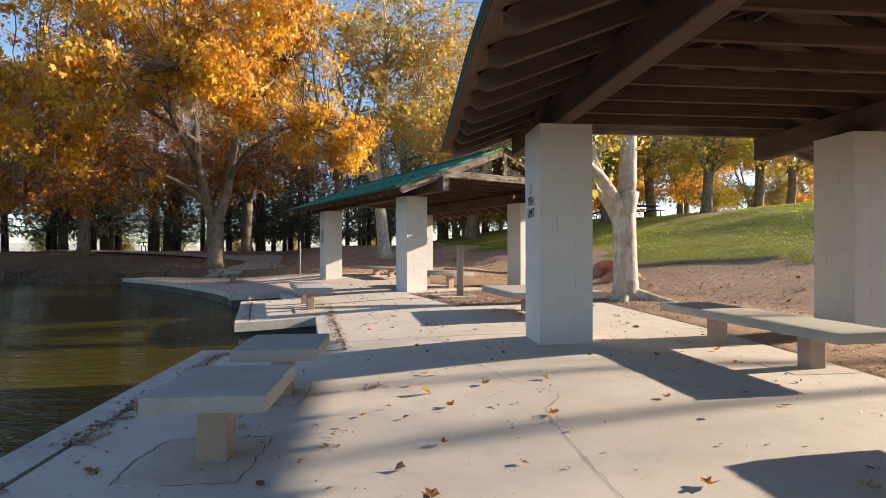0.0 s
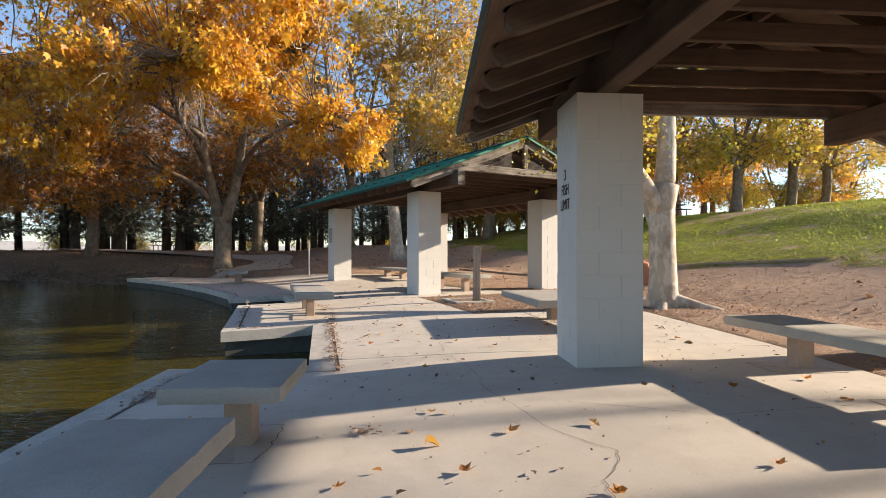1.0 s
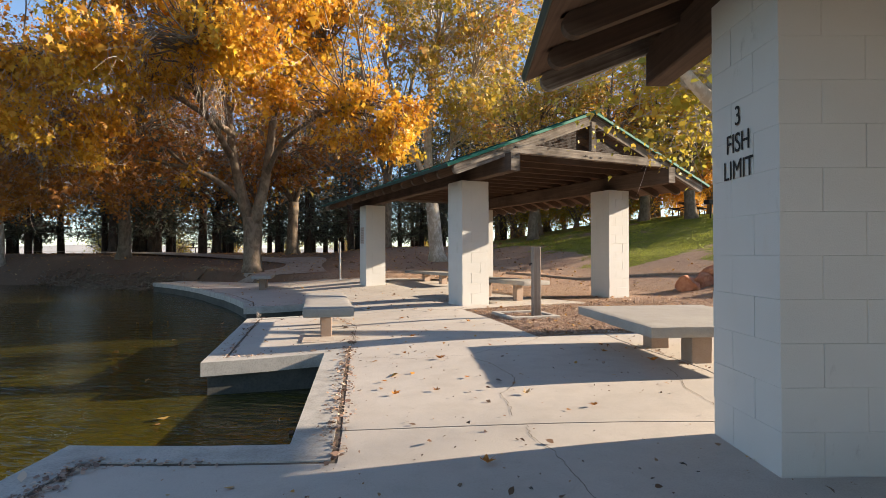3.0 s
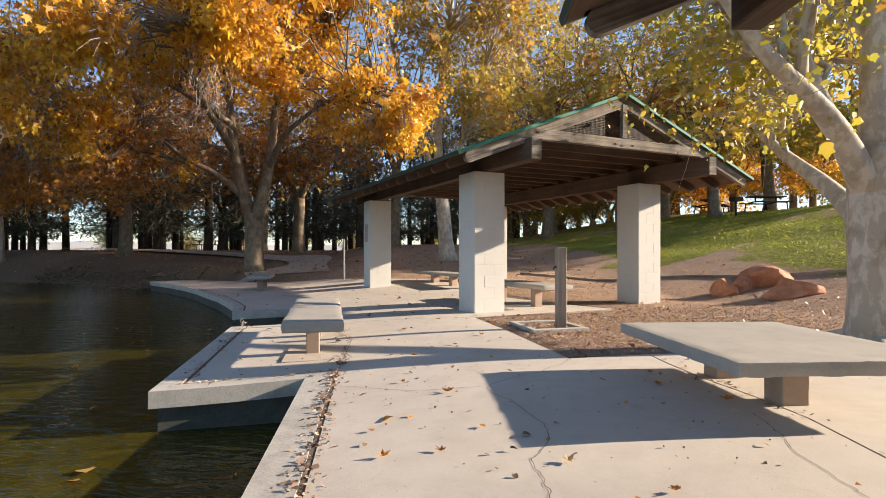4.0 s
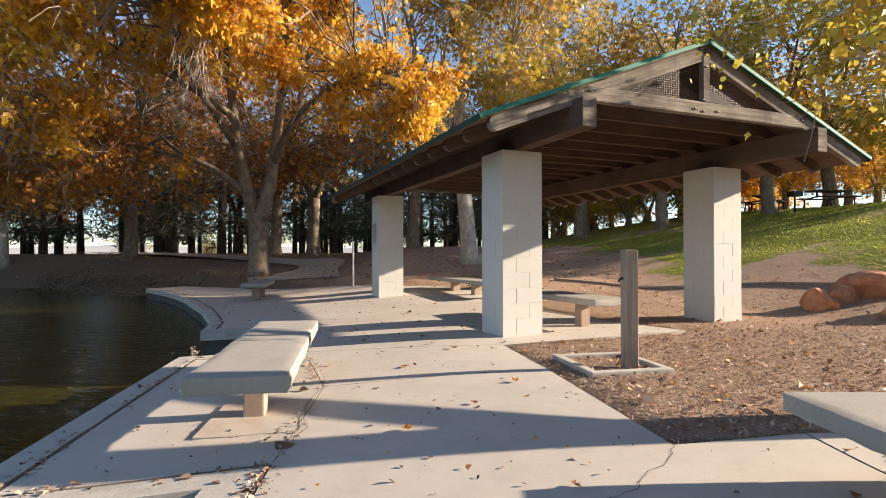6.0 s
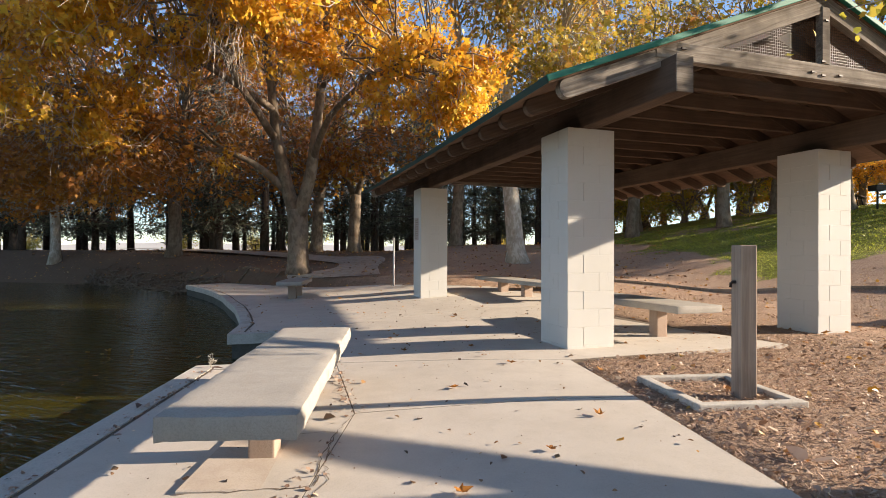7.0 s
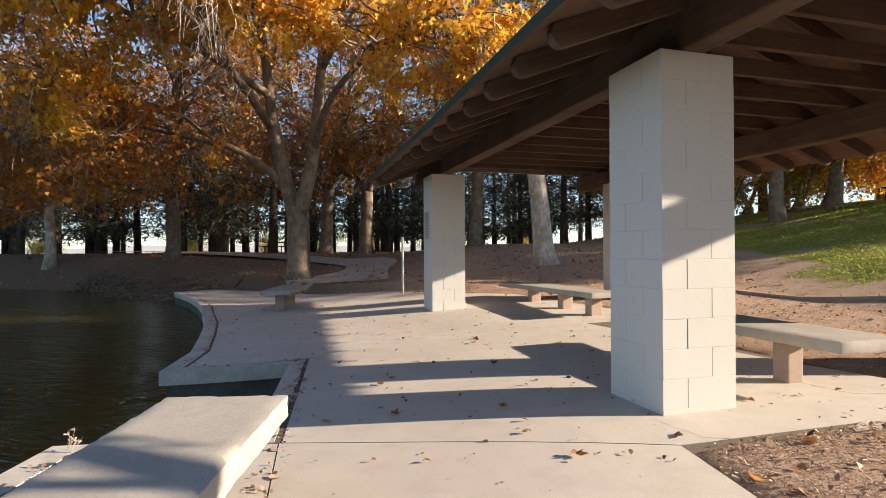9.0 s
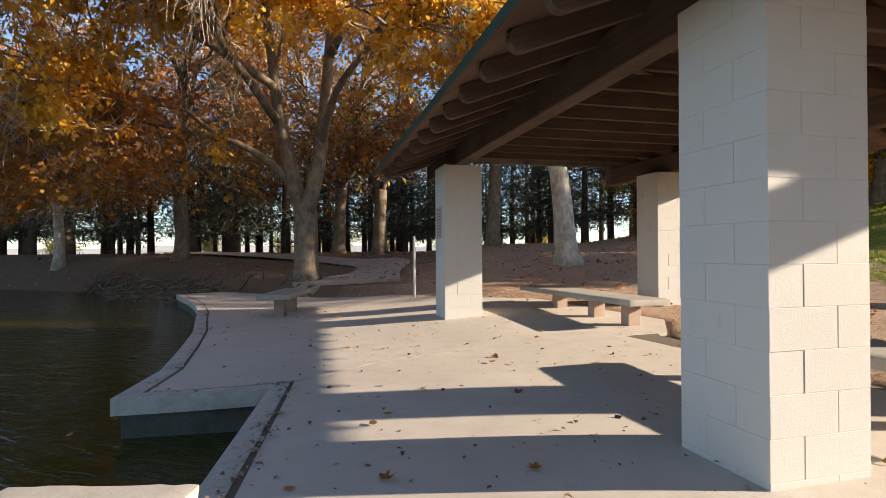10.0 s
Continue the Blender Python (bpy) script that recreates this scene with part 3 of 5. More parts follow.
def shelter(at, angle, base_z, group, over, eaves, n, sinks=(0, 0, 0, 0)):
    """eaves: for each side the roof's reach past the piers, as a function of the place along the ridge."""
    run = (MID + 0.95) / math.cos(PITCH)

    def run_at(side, y):
        return (MID + eaves[side](y)) / math.cos(PITCH)

    common, gable = rafter_mesh(run), rafter_mesh(run - 0.02)
    common.materials.append(M_RAFTER)
    gable.materials.append(M_GREYWOOD)
    sh = thing("picnic_shelter", pose(at[0], at[1], base_z, 0, 0, angle), "open picnic shelter, cream block piers, brown timbers, green metal roof", "shelter", group)
    cols = [column(sh, 0, 0, sinks[0]), column(sh, WIDE, 0, sinks[1]), column(sh, 0, LONG, sinks[2]), column(sh, WIDE, LONG, sinks[3])]
    y0, y1 = -1.45, LONG + COL + 1.45
    # main beams on the piers
    for x in (COL / 2 - 0.03, WIDE + COL / 2 + 0.03):
        bm = box_bm((0.19, y1 - y0, 0.33), (0, 0, 0), 0.012, 1)
        beam = part("beam", bm, M_DARKWOOD, sh)
        beam.matrix_basis = pose(x, (y0 + y1) / 2, TALL + 0.165)
        for ye in (y0 - 0.002, y1 + 0.002):
            end = part("end_grain", box_bm((0.185, 0.008, 0.325), bevel=0.003), M_GREYWOOD, beam, "weathered pale end grain")
            end.matrix_basis = pose(0, (ye - (y0 + y1) / 2), 0)
    # rafters
    ra, rb = -over + 0.08, LONG + COL + over - 0.08
    joist = bpy.data.meshes.new("joist")
    jb = box_bm((WIDE + 0.36, 0.062, 0.17), bevel=0.005)
    jb.to_mesh(joist)
    jb.free()
    joist.materials.append(M_RAFTER)
    for i in range(1, n - 1):
        y = ra + (rb - ra) * i / (n - 1)
        share("joist", joist, sh, pose(MID, y, 2.875))
        for side in (1, -1):
            share("rafter", common, sh, slope(side) @ pose(0, y, -0.035) @ Matrix.Diagonal((run_at(side, y) / run, 1, 1, 1)))
    # gable trusses
    for y, out in ((ra, -1), (rb, 1)):
        tr = new("gable_truss")
        tr.parent = sh
        tr.matrix_basis = pose(0, y, 0)
        for side in (1, -1):
            share("top_chord", gable, tr, slope(side) @ pose(0, 0, -0.035) @ Matrix.Diagonal((run_at(side, y) / run, 1, 1, 1)))
        t = part("tie_beam", box_bm((WIDE + 0.36, 0.085, 0.17), bevel=0.008), M_GREYWOOD, tr)
        t.matrix_basis = pose(MID, out * -0.0, 2.875)
        k = part("king_post", box_bm((0.11, 0.075, RIDGE_Z - 3.12), bevel=0.006), M_GREYWOOD, tr)
        k.matrix_basis = pose(MID, out * 0.01, (RIDGE_Z - 0.16 + 2.96) / 2)
        w = part("wire_mesh", wire_mesh_bm(), M_DARKMETAL, tr, "dark square wire netting")
        w.matrix_basis = pose(0, -out * 0.05, 0)
        for x, z in ((0.42, 2.90), (0.16, 2.92), (MID - 0.05, 2.84), (MID - 0.05, 2.98), (MID + 0.19, 2.86), (MID - 0.19, 2.86), (MID, 3.40), (WIDE + 0.2, 2.90), (WIDE + 0.45, 2.92)):
            pl = part("bolt_plate", box_bm((0.055, 0.014, 0.022), bevel=0.003), M_DARKMETAL, tr)
            pl.matrix_basis = pose(x, out * 0.052, z)
    # decking and roof metal
    length = LONG + COL + 2 * over
    for side in (1, -1):
        def run_of(y, side=side):
            return run_at(side, y - over)

        dk = part("roof_deck", deck_bm(length - 0.06, run_of), M_DECK, sh)
        dk.matrix_basis = slope(side) @ pose(0, 0.03 - over, -0.020)
        eb = bmesh.new()
        edge = [[eb.verts.new((run_of(length * i / 12) + 0.05 + dx, length * i / 12, z)) for dx, z in ((0, 0.028), (0.014, 0.028), (0.014, -0.030), (0, -0.030))] for i in range(13)]
        for e0, e1 in zip(edge, edge[1:]):
            for k in range(4):
                eb.faces.new((e0[k], e1[k], e1[(k + 1) % 4], e0[(k + 1) % 4]))
        et = part("eave_trim", eb, M_TRIM, sh, "dark green metal drip edge")
        et.matrix_basis = slope(side) @ pose(0, -over, 0)
        rs = part("roof_sheet", roof_sheet(length, run_of), M_GREEN, sh)
        rs.matrix_basis = slope(side) @ pose(0, -over, 0.002)
        for ye in (-over - 0.012, length - over + 0.012):
            rr = run_at(side, ye) + 0.06
            tm = part("rake_trim", box_bm((rr, 0.02, 0.052), (rr / 2, 0, 0.006), 0.004), M_GREEN, sh)
            tm.matrix_basis = slope(side) @ pose(0, ye, 0)
            fl = part("rake_flashing", box_bm((rr, 0.16, 0.006), (rr / 2, 0, 0.030), 0.002), M_GREEN, sh)
            fl.matrix_basis = slope(side) @ pose(0, ye + (0.075 if ye < 0 else -0.075), 0)
    rc = bmesh.new()
    box_bm((0.22, length + 0.04, 0.008), (-0.10, 0, 0), 0.002, 1, rc, Matrix.Rotation(-PITCH, 4, "Y"))
    box_bm((0.22, length + 0.04, 0.008), (0.10, 0, 0), 0.002, 1, rc, Matrix.Rotation(PITCH, 4, "Y"))
    cap = part("ridge_cap", rc, M_GREEN, sh)
    cap.matrix_basis = pose(MID, (LONG + COL) / 2, RIDGE_Z + 0.012)
    hb = part("ridge_board", box_bm((0.05, length - 0.3, 0.2)), M_DARKWOOD, sh)
    hb.matrix_basis = pose(MID, (LONG + COL) / 2, RIDGE_Z - 0.15)
    return sh, cols


def lettering(words, size, mat, parent, m):
    cu = bpy.data.curves.new("lettering", "FONT")
    cu.body, cu.size, cu.align_x, cu.extrude, cu.space_line = words, size, "CENTER", 0.001, 1.0
    tmp = bpy.data.objects.new("tmp", cu)
    scene.collection.objects.link(tmp)
    me = bpy.data.meshes.new_from_object(tmp.evaluated_get(bpy.context.evaluated_depsgraph_get()))
    bpy.data.objects.remove(tmp)
    me.name = "lettering"
    me.materials.clear()
    me.materials.append(mat)
    ob = share("lettering", me, parent, m)
    return ob


NEAR_AT, NEAR_TURN = (1.25, 5.52 - 0.0), 8.8
FAR_AT, FAR_TURN = (-1.119, 13.274), 35.0
near_m = pose(NEAR_AT[0], NEAR_AT[1], 0, 0, 0, NEAR_TURN) @ pose(0, -LONG, 0)
near_shelter, near_cols = shelter(tuple(near_m.translation)[:2], NEAR_TURN, 0.0, "picnic shelters", 1.50, {-1: lambda y: min(1.06, 0.80 + 0.058 * (8.11 - y)), 1: lambda y: 0.985 - 0.03 * (y - 4.67)}, 17)
far_shelter, far_cols = shelter(FAR_AT, FAR_TURN, 0.03, "picnic shelters", 1.31, {-1: lambda y: max(0.84, 0.905 - 0.022 * y), 1: lambda y: 0.98}, 16)
for words, z in (("3", 1.70), ("FISH", 1.56), ("LIMIT", 1.42)):
    lettering(words, 0.145, M_INK, near_cols[2], pose(-COL / 2 - 0.004, 0.03, z, 90, 0, -90) @ Matrix.Diagonal((0.82, 1, 1, 1)))
notice = part("faded_notice", box_bm((0.004, 0.34, 0.5), bevel=0.001), M_PAPER, far_cols[2], "faded painted notice of grey lines")
notice.matrix_basis = pose(-COL / 2 - 0.003, 0.05, 1.55)
for i in range(9):
    bar = part("notice_line", box_bm((0.002, 0.26 - 0.05 * (i % 3 == 2), 0.022)), M_POST, notice)
    bar.matrix_basis = pose(-0.003, 0.0, 0.2 - 0.05 * i)


# ---------------------------------------------------------------- concrete benches and tables
def worn_slab(length, width, thick, seed):
    """A concrete slab with chipped, crumbling edges."""
    bm = bmesh.new()
    bmesh.ops.create_cube(bm, size=1.0, matrix=Matrix.Diagonal((length, width, thick, 1)))
    for axis, n in ((0, int(length / 0.045)), (1, int(width / 0.045)), (2, 2)):
        size = (length, width, thick)[axis]
        for i in range(1, n):
            co, no = Vector((0, 0, 0)), Vector((0, 0, 0))
            co[axis], no[axis] = -size / 2 + size * i / n, 1.0
            bmesh.ops.bisect_plane(bm, geom=bm.verts[:] + bm.edges[:] + bm.faces[:], plane_co=co, plane_no=no)
    half = (length / 2, width / 2, thick / 2)
    for v in bm.verts:
        rim = sum(abs(abs(v.co[a]) - half[a]) < 1e-4 for a in range(3))
        p = v.co * 7.0 + Vector((seed, 1.3, 0.7))
        if rim > 1:
            bite = 0.012 + 0.012 * max(0.0, noise.noise(v.co * 3.0 + Vector((seed, 0, 5.0))))
            for a in range(3):
                if abs(abs(v.co[a]) - half[a]) < 1e-4:
                    v.co[a] -= math.copysign(bite * (0.75 if a < 2 else 0.5), v.co[a])
        v.co += noise.noise_vector(p * 2.4) * (0.006 if rim > 1 or abs(v.co.z) < half[2] * 0.9 else 0.0012)
    bm.normal_update()
    return bm


def bench(corner, along, length, width, top, thick, legs, label, name="bench", leg=(0.16, 0.30), group="concrete benches", base=None, shift=0.0):
    """A slab on block legs. corner: a low corner; along: heading of the length in degrees; legs: places along the length."""
    m = pose(corner[0], corner[1], 0, 0, 0, along)
    mid = m @ Vector((length / 2, width / 2, 0))
    z0 = base if base is not None else float(pave_z(mid.x, mid.y))
    th = thing(name, pose(mid.x, mid.y, z0, 0, 0, along), label, name, group)
    bm = worn_slab(length, width, thick, corner[0] * 3.1)
    s = part("seat", bm, M_BENCH, th, smooth=True)
    s.data.set_sharp_from_angle(angle=radians(50))
    s.matrix_basis = pose(0, 0, top - thick / 2)
    for x in legs:
        bl = box_bm((leg[0], leg[1], top - thick + 0.06), bevel=0.012, segments=2)
        l = part("leg", bl, M_LEG, th)
        l.matrix_basis = pose(x - length / 2, shift, (top - thick - 0.06) / 2 + 0.005)
    return th


BENCH_LABEL = "worn grey concrete bench slab on a block leg beside the pond"
bench((-0.515, 2.17), 97.5, 0.76, 0.62, 0.45, 0.095, (0.43,), BENCH_LABEL, leg=(0.17, 0.165), shift=0.07)
bench((-0.60, 3.38), 98.5, 0.76, 0.63, 0.45, 0.095, (0.50,), BENCH_LABEL, leg=(0.17, 0.165), shift=0.03)
bench((-2.0, 9.26), 111.9, 2.74, 0.63, 0.463, 0.122, (0.80, 2.10), "long worn concrete bench on the platform by the pond", leg=(0.17, 0.15), shift=0.02)
bench((3.83, 3.82), 100.5, 2.50, 0.62, 0.41, 0.095, (0.68, 1.97), "long concrete bench on reddish block legs in the shelter", leg=(0.15, 0.15), shift=-0.08)
bench((2.573, 7.814), 103.6, 1.80, 1.50, 0.42, 0.10, (0.62, 1.42), "wide low grey concrete table slab on block legs", "table", leg=(0.2, 0.2))
bench((0.62, 14.22), 125.0, 2.5, 0.66, 0.45, 0.095, (0.72, 2.0), "concrete bench on block legs under the far shelter", leg=(0.15, 0.16), base=0.01)
bench((-1.337, 18.136), 128.2, 3.3, 0.64, 0.40, 0.09, (0.42, 1.25, 2.35), "long concrete bench on three block legs", leg=(0.17, 0.2), base=0.07)
bench((4.0, 0.3), 100.5, 2.50, 0.62, 0.41, 0.095, (0.6, 1.9), "long concrete bench on reddish block legs in the shelter", leg=(0.17, 0.2))
bench((-7.75, 18.60), 113.0, 1.9, 0.62, 0.45, 0.10, (0.5, 1.4), "concrete bench at the edge of the round terrace", leg=(0.17, 0.2))


# ---------------------------------------------------------------- tap post in its concrete frame
def tap_post():
    m = pose(0.27, 11.66, land(0.27, 11.66), 0, 0, 18)
    th = thing("tap_post", m, "weathered square timber post with a small tap and pipe", "post")
    part("timber", roughen(box_bm((0.125, 0.125, 1.35), (0, 0, 0.46), 0.006, 1), 0.003, 6), M_POST, th)
    vs, fs = [], []
    tube(vs, fs, [Vector((-0.055, 0, 0.86)), Vector((-0.085, 0, 0.86)), Vector((-0.10, 0, 0.85)), Vector((-0.102, 0, 0.82))], [0.013, 0.012, 0.011, 0.010], 8)
    mesh_ob("tap", vs, fs, M_DARKMETAL, th, True)
    vs, fs = [], []
    tube(vs, fs, [Vector((0.085, 0.03, -0.1)), Vector((0.085, 0.03, 0.55))], [0.013, 0.013], 8)
    mesh_ob("pipe", vs, fs, M_DARKMETAL, th, True)
    fr = thing("post_frame", pose(0.09, 11.74, land(0.1, 11.5) - 0.035, 0, 0, 24), "square concrete frame in the mulch round a post", "kerb")
    for x, y, lx, ly in ((0, -0.40, 0.82, 0.08), (0, 0.40, 0.82, 0.08), (-0.37, 0, 0.08, 0.72), (0.37, 0, 0.08, 0.72)):
        p = part("edging", roughen(box_bm((lx, ly, 0.16), bevel=0.01, segments=2), 0.003, 9), M_CURB, fr)
        p.matrix_basis = pose(x, y, 0)


tap_post()


def pole(x, y, h, r, label, mat):
    z = land(x, y)
    th = thing("sign_pole", pose(x, y, z), label, "pole")
    vs, fs = [], []
    tube(vs, fs, [Vector((0, 0, -0.2)), Vector((0, 0, h))], [r, r], 10)
    mesh_ob("shaft", vs, fs, mat, th, True)
    vs, fs = [], []
    tube(vs, fs, [Vector((0, 0, h)), Vector((0, 0, h + 0.02))], [r * 1.25, r * 0.9], 10)
    mesh_ob("cap", vs, fs, mat, th, True)


pole(-6.5, 21.4, 1.62, 0.03, "thin pale metal pole standing in the dirt", M_PALE)


def rock(x, y, size, seed, turn):
    bm = bmesh.new()
    bmesh.ops.create_icosphere(bm, subdivisions=4, radius=0.5)
    for v in bm.verts:
        p = v.co.normalized()
        q = p.copy()
        q.z = max(q.z, -0.5)
        for k in range(7):
            d = Vector((math.sin(k * 2.4 + seed), math.cos(k * 1.7 + seed * 2), math.sin(k * 0.9 + seed * 3) * 0.8)).normalized()
            lim = 0.62 + 0.12 * math.sin(k + seed)
            o = q.dot(d) - lim
            if o > 0:
                q -= d * o * 0.97
        v.co = q * 0.55 + noise.noise_vector(p * 3.1 + Vector((seed, 0, 0))) * 0.035
    bmesh.ops.transform(bm, matrix=Matrix.Diagonal((*size, 1)), verts=bm.verts[:])
    ob = part("boulder", bm, M_ROCK)
    ob.matrix_basis = pose(x, y, land(x, y) + size[2] * 0.16, 0, 0, turn)
    tagged(ob, "rough red sandstone boulder lying in the dirt", "rock", "red boulders")


rock(4.19, 17.1, (0.62, 0.55, 0.55), 1.0, 10)
rock(4.62, 17.4, (0.95, 0.6, 0.52), 2.3, 40)
rock(5.25, 17.5, (1.30, 0.85, 0.66), 3.7, -15)
rock(5.05, 15.9, (1.6, 0.85, 0.54), 5.1, 30)


# ---------------------------------------------------------------- trees
LEAF5 = np.array([(0, 0.0), (0.28, 0.04), (0.46, 0.14), (0.42, 0.36), (0.56, 0.62), (0.28, 0.70), (0.03, 1.05), (-0.26, 0.66), (-0.52, 0.66), (-0.42, 0.36), (-0.50, 0.12), (-0.26, 0.03)])
STAR = np.array([(0, 0.0), (0.30, 0.02), (0.52, 0.10), (0.34, 0.34), (0.62, 0.66), (0.24, 0.62), (0.03, 1.15), (-0.24, 0.60), (-0.58, 0.70), (-0.34, 0.34), (-0.54, 0.08), (-0.28, 0.02)])
LEAF3 = np.array([(0, 0), (0.40, 0.25), (0.34, 0.62), (0, 1.0), (-0.34, 0.62), (-0.40, 0.25)])
NEEDLE = np.array([(-0.05, 0), (0.05, 0), (0.14, 0.6), (0, 1.0), (-0.14, 0.6)])


def leaves_mesh(name, places, size, shape, mat, parent, seed, droop=0.3, sizes=0.35, wild=0.7):
    """One mesh of many small leaves at the given places (an array), turned at random and folded a little."""
    rs = np.random.RandomState(seed)
    n, k = len(places), len(shape)
    yaw = rs.uniform(0, 2 * np.pi, n)
    tilt = rs.normal(-droop, wild, n)
    roll = rs.normal(0, wild * 1.15, n)
    sc = size * np.exp(rs.normal(0, sizes, n))
    cy, sy, ct, st, cr, sr = np.cos(yaw), np.sin(yaw), np.cos(tilt), np.sin(tilt), np.cos(roll), np.sin(roll)
    ahead = np.stack([-sy * ct, cy * ct, st], -1)
    side0 = np.stack([cy, sy, 0 * cy], -1)
    up0 = np.cross(side0, ahead)
    side = side0 * cr[:, None] + up0 * sr[:, None]
    up = np.cross(side, ahead)
    fold = np.abs(shape[None, :, 0]) * rs.normal(0.35, 0.35, n)[:, None] + rs.normal(-0.12, 0.22, n)[:, None] * shape[None, :, 1] ** 2
    wide = rs.uniform(0.5, 1.1, n)
    pts = (places[:, None, :] + sc[:, None, None] * (side[:, None, :] * (shape[None, :, 0] * wide[:, None])[:, :, None] + ahead[:, None, :] * shape[None, :, 1, None] + up[:, None, :] * fold[:, :, None]))
    me = bpy.data.meshes.new(name)
    me.vertices.add(n * k)
    me.vertices.foreach_set("co", pts.reshape(-1).astype(np.float32))
    me.loops.add(n * k)
    me.loops.foreach_set("vertex_index", np.arange(n * k, dtype=np.int32))
    me.polygons.add(n)
    me.polygons.foreach_set("loop_start", np.arange(0, n * k, k, dtype=np.int32))
    me.materials.append(mat)
    me.update(calc_edges=True)
    ob = new(name, me)
    ob.parent = parent
    return ob


def tree(name, base, stems, blobs, groups, clusters, leaves, size, shape, mat, bark_mat, seed, label, cat="tree", droop=0.3, hang=0.25, spread_r=1.1, leaf_r=0.38, bare=0.0, twig=0.011, group="", hole=0.0, sprays=()):
    """stems: list of (points, first radius, last radius), from the base. blobs: crown volumes (x, y, z, rx, ry, rz, weight), from the base too."""
    rnd = random.Random(seed)
    th = thing(name, pose(*base), label, cat, group)
    vs, fs, nodes = [], [], []
    for si, (pts, r0, r1) in enumerate(stems):
        pv = [Vector(p) for p in pts]
        fine = []
        for a, b in zip(pv, pv[1:]):
            k = max(2, int((b - a).length / 0.5))
            for i in range(k):
                fine.append(a.lerp(b, i / k))
        fine.append(pv[-1])
        for it in range(2):
            fine = [fine[0]] + [(fine[i - 1] + fine[i] * 2 + fine[i + 1]) / 4 for i in range(1, len(fine) - 1)] + [fine[-1]]
        m = len(fine)
        fine = [p + noise.noise_vector(p * 0.7 + Vector((seed, 0, 0))) * 0.06 for p in fine]
        rad = [r0 + (r1 - r0) * (i / (m - 1)) ** 0.8 for i in range(m)]
        if pts[0][2] <= 0.05:
            rad = [r * (1 + 0.42 * math.exp(-max(0, p.z + 0.05) / 0.22)) for r, p in zip(rad, fine)]
        sv, sf = [], []
        tube(sv, sf, fine, rad, 12 if r0 > 0.12 else 8)
        mesh_ob("trunk" if si == 0 else "root" if pts[-1][2] < 0.1 else "limb", sv, sf, bark_mat, th, True)
        nodes += [(p, r) for p, r in zip(fine, rad) if p.z > 1.2]
    total = sum(b[6] for b in blobs)
    places = []
    tv, tf = [], []
    for gi in range(groups):
        pick = rnd.uniform(0, total)
        for b in blobs:
            pick -= b[6]
            if pick <= 0:
                break
        while True:
            d = Vector((rnd.uniform(-1, 1), rnd.uniform(-1, 1), rnd.uniform(-1, 1)))
            c = Vector((b[0] + d.x * b[3], b[1] + d.y * b[4], b[2] + d.z * b[5]))
            if 0.35 < d.length < 1 and (hole == 0 or noise.noise(c * 0.42 + Vector((seed, 0, 0))) > hole):
                break
        best = rnd.choice(sorted(nodes, key=lambda nd: (nd[0] - c).length + max(0, nd[0].z - c.z) * 0.8)[:7])
        r0 = min(0.06, best[1] * 0.6)
        way = wavy(best[0], c, 0.10 * (c - best[0]).length, 6, rnd, 0.12)
        tube(vs, fs, way, [r0 + (0.014 - r0) * i / 6 for i in range(7)], 5)
        for ci in range(clusters):
            q = c + Vector((rnd.gauss(0, 1), rnd.gauss(0, 1), rnd.gauss(-0.15, 0.7))) * spread_r * 0.6
            a = way[rnd.choice((3, 4, 5, 6))]
            tw = wavy(a, q, -hang * (q - a).length * 0.5, 4, rnd, 0.07)
            tube(tv, tf, tw, [twig, twig * 0.8, twig * 0.65, twig * 0.5, twig * 0.35], 3)
            if rnd.random() < bare:
                for k in range(3):
                    e = q + Vector((rnd.gauss(0, 0.25), rnd.gauss(0, 0.25), -abs(rnd.gauss(0.45, 0.3))))
                    tube(tv, tf, wavy(tw[rnd.choice((2, 3, 4))], e, 0.05, 3, rnd, 0.05), [twig * 0.5, twig * 0.4, twig * 0.3, twig * 0.2], 3)
                continue
            for k in range(leaves):
                p = tw[rnd.choice((2, 3, 4, 4))]
                places.append((p.x + rnd.gauss(0, leaf_r), p.y + rnd.gauss(0, leaf_r), p.z + rnd.gauss(-0.06, leaf_r * 0.75)))
    for x, y, z, reach, n in sprays:
        c = Vector((x, y, z))
        best = min(nodes, key=lambda nd: (nd[0] - c).length + max(0, nd[0].z - c.z) * 0.8)
        way = wavy(best[0], c, 0.08 * (c - best[0]).length, 7, rnd, 0.14)
        tube(tv, tf, way, [0.024 - 0.002 * i for i in range(8)], 5)
        for k in range(n):
            a = way[rnd.choice((4, 5, 6, 7))]
            e = a + Vector((rnd.gauss(0, 0.45), rnd.gauss(0, 0.45), -reach * rnd.uniform(0.35, 1.0)))
            tw = wavy(a, e, 0.16 * reach, 5, rnd, 0.14)
            tube(tv, tf, tw, [0.010, 0.009, 0.008, 0.007, 0.005, 0.003], 3)
            for j in range(3):
                b = tw[rnd.choice((2, 3, 4))]
                tube(tv, tf, wavy(b, b + Vector((rnd.gauss(0, 0.25), rnd.gauss(0, 0.25), -rnd.uniform(0.1, 0.6))), 0.05, 3, rnd, 0.09), [0.006, 0.005, 0.004, 0.003], 3)
    if vs:
        tagged(mesh_ob("branch_work", vs, fs, bark_mat, th, True), kind="stuff")
    if tv:
        tagged(mesh_ob("twig_work", tv, tf, M_TWIG, th), kind="stuff")
    if places:
        tagged(leaves_mesh("crown", np.array(places), size, shape, mat, th, seed, droop), kind="stuff")
    return th


def at_land(x, y, dz=-0.02):
    return (x, y, land(x, y) + dz)


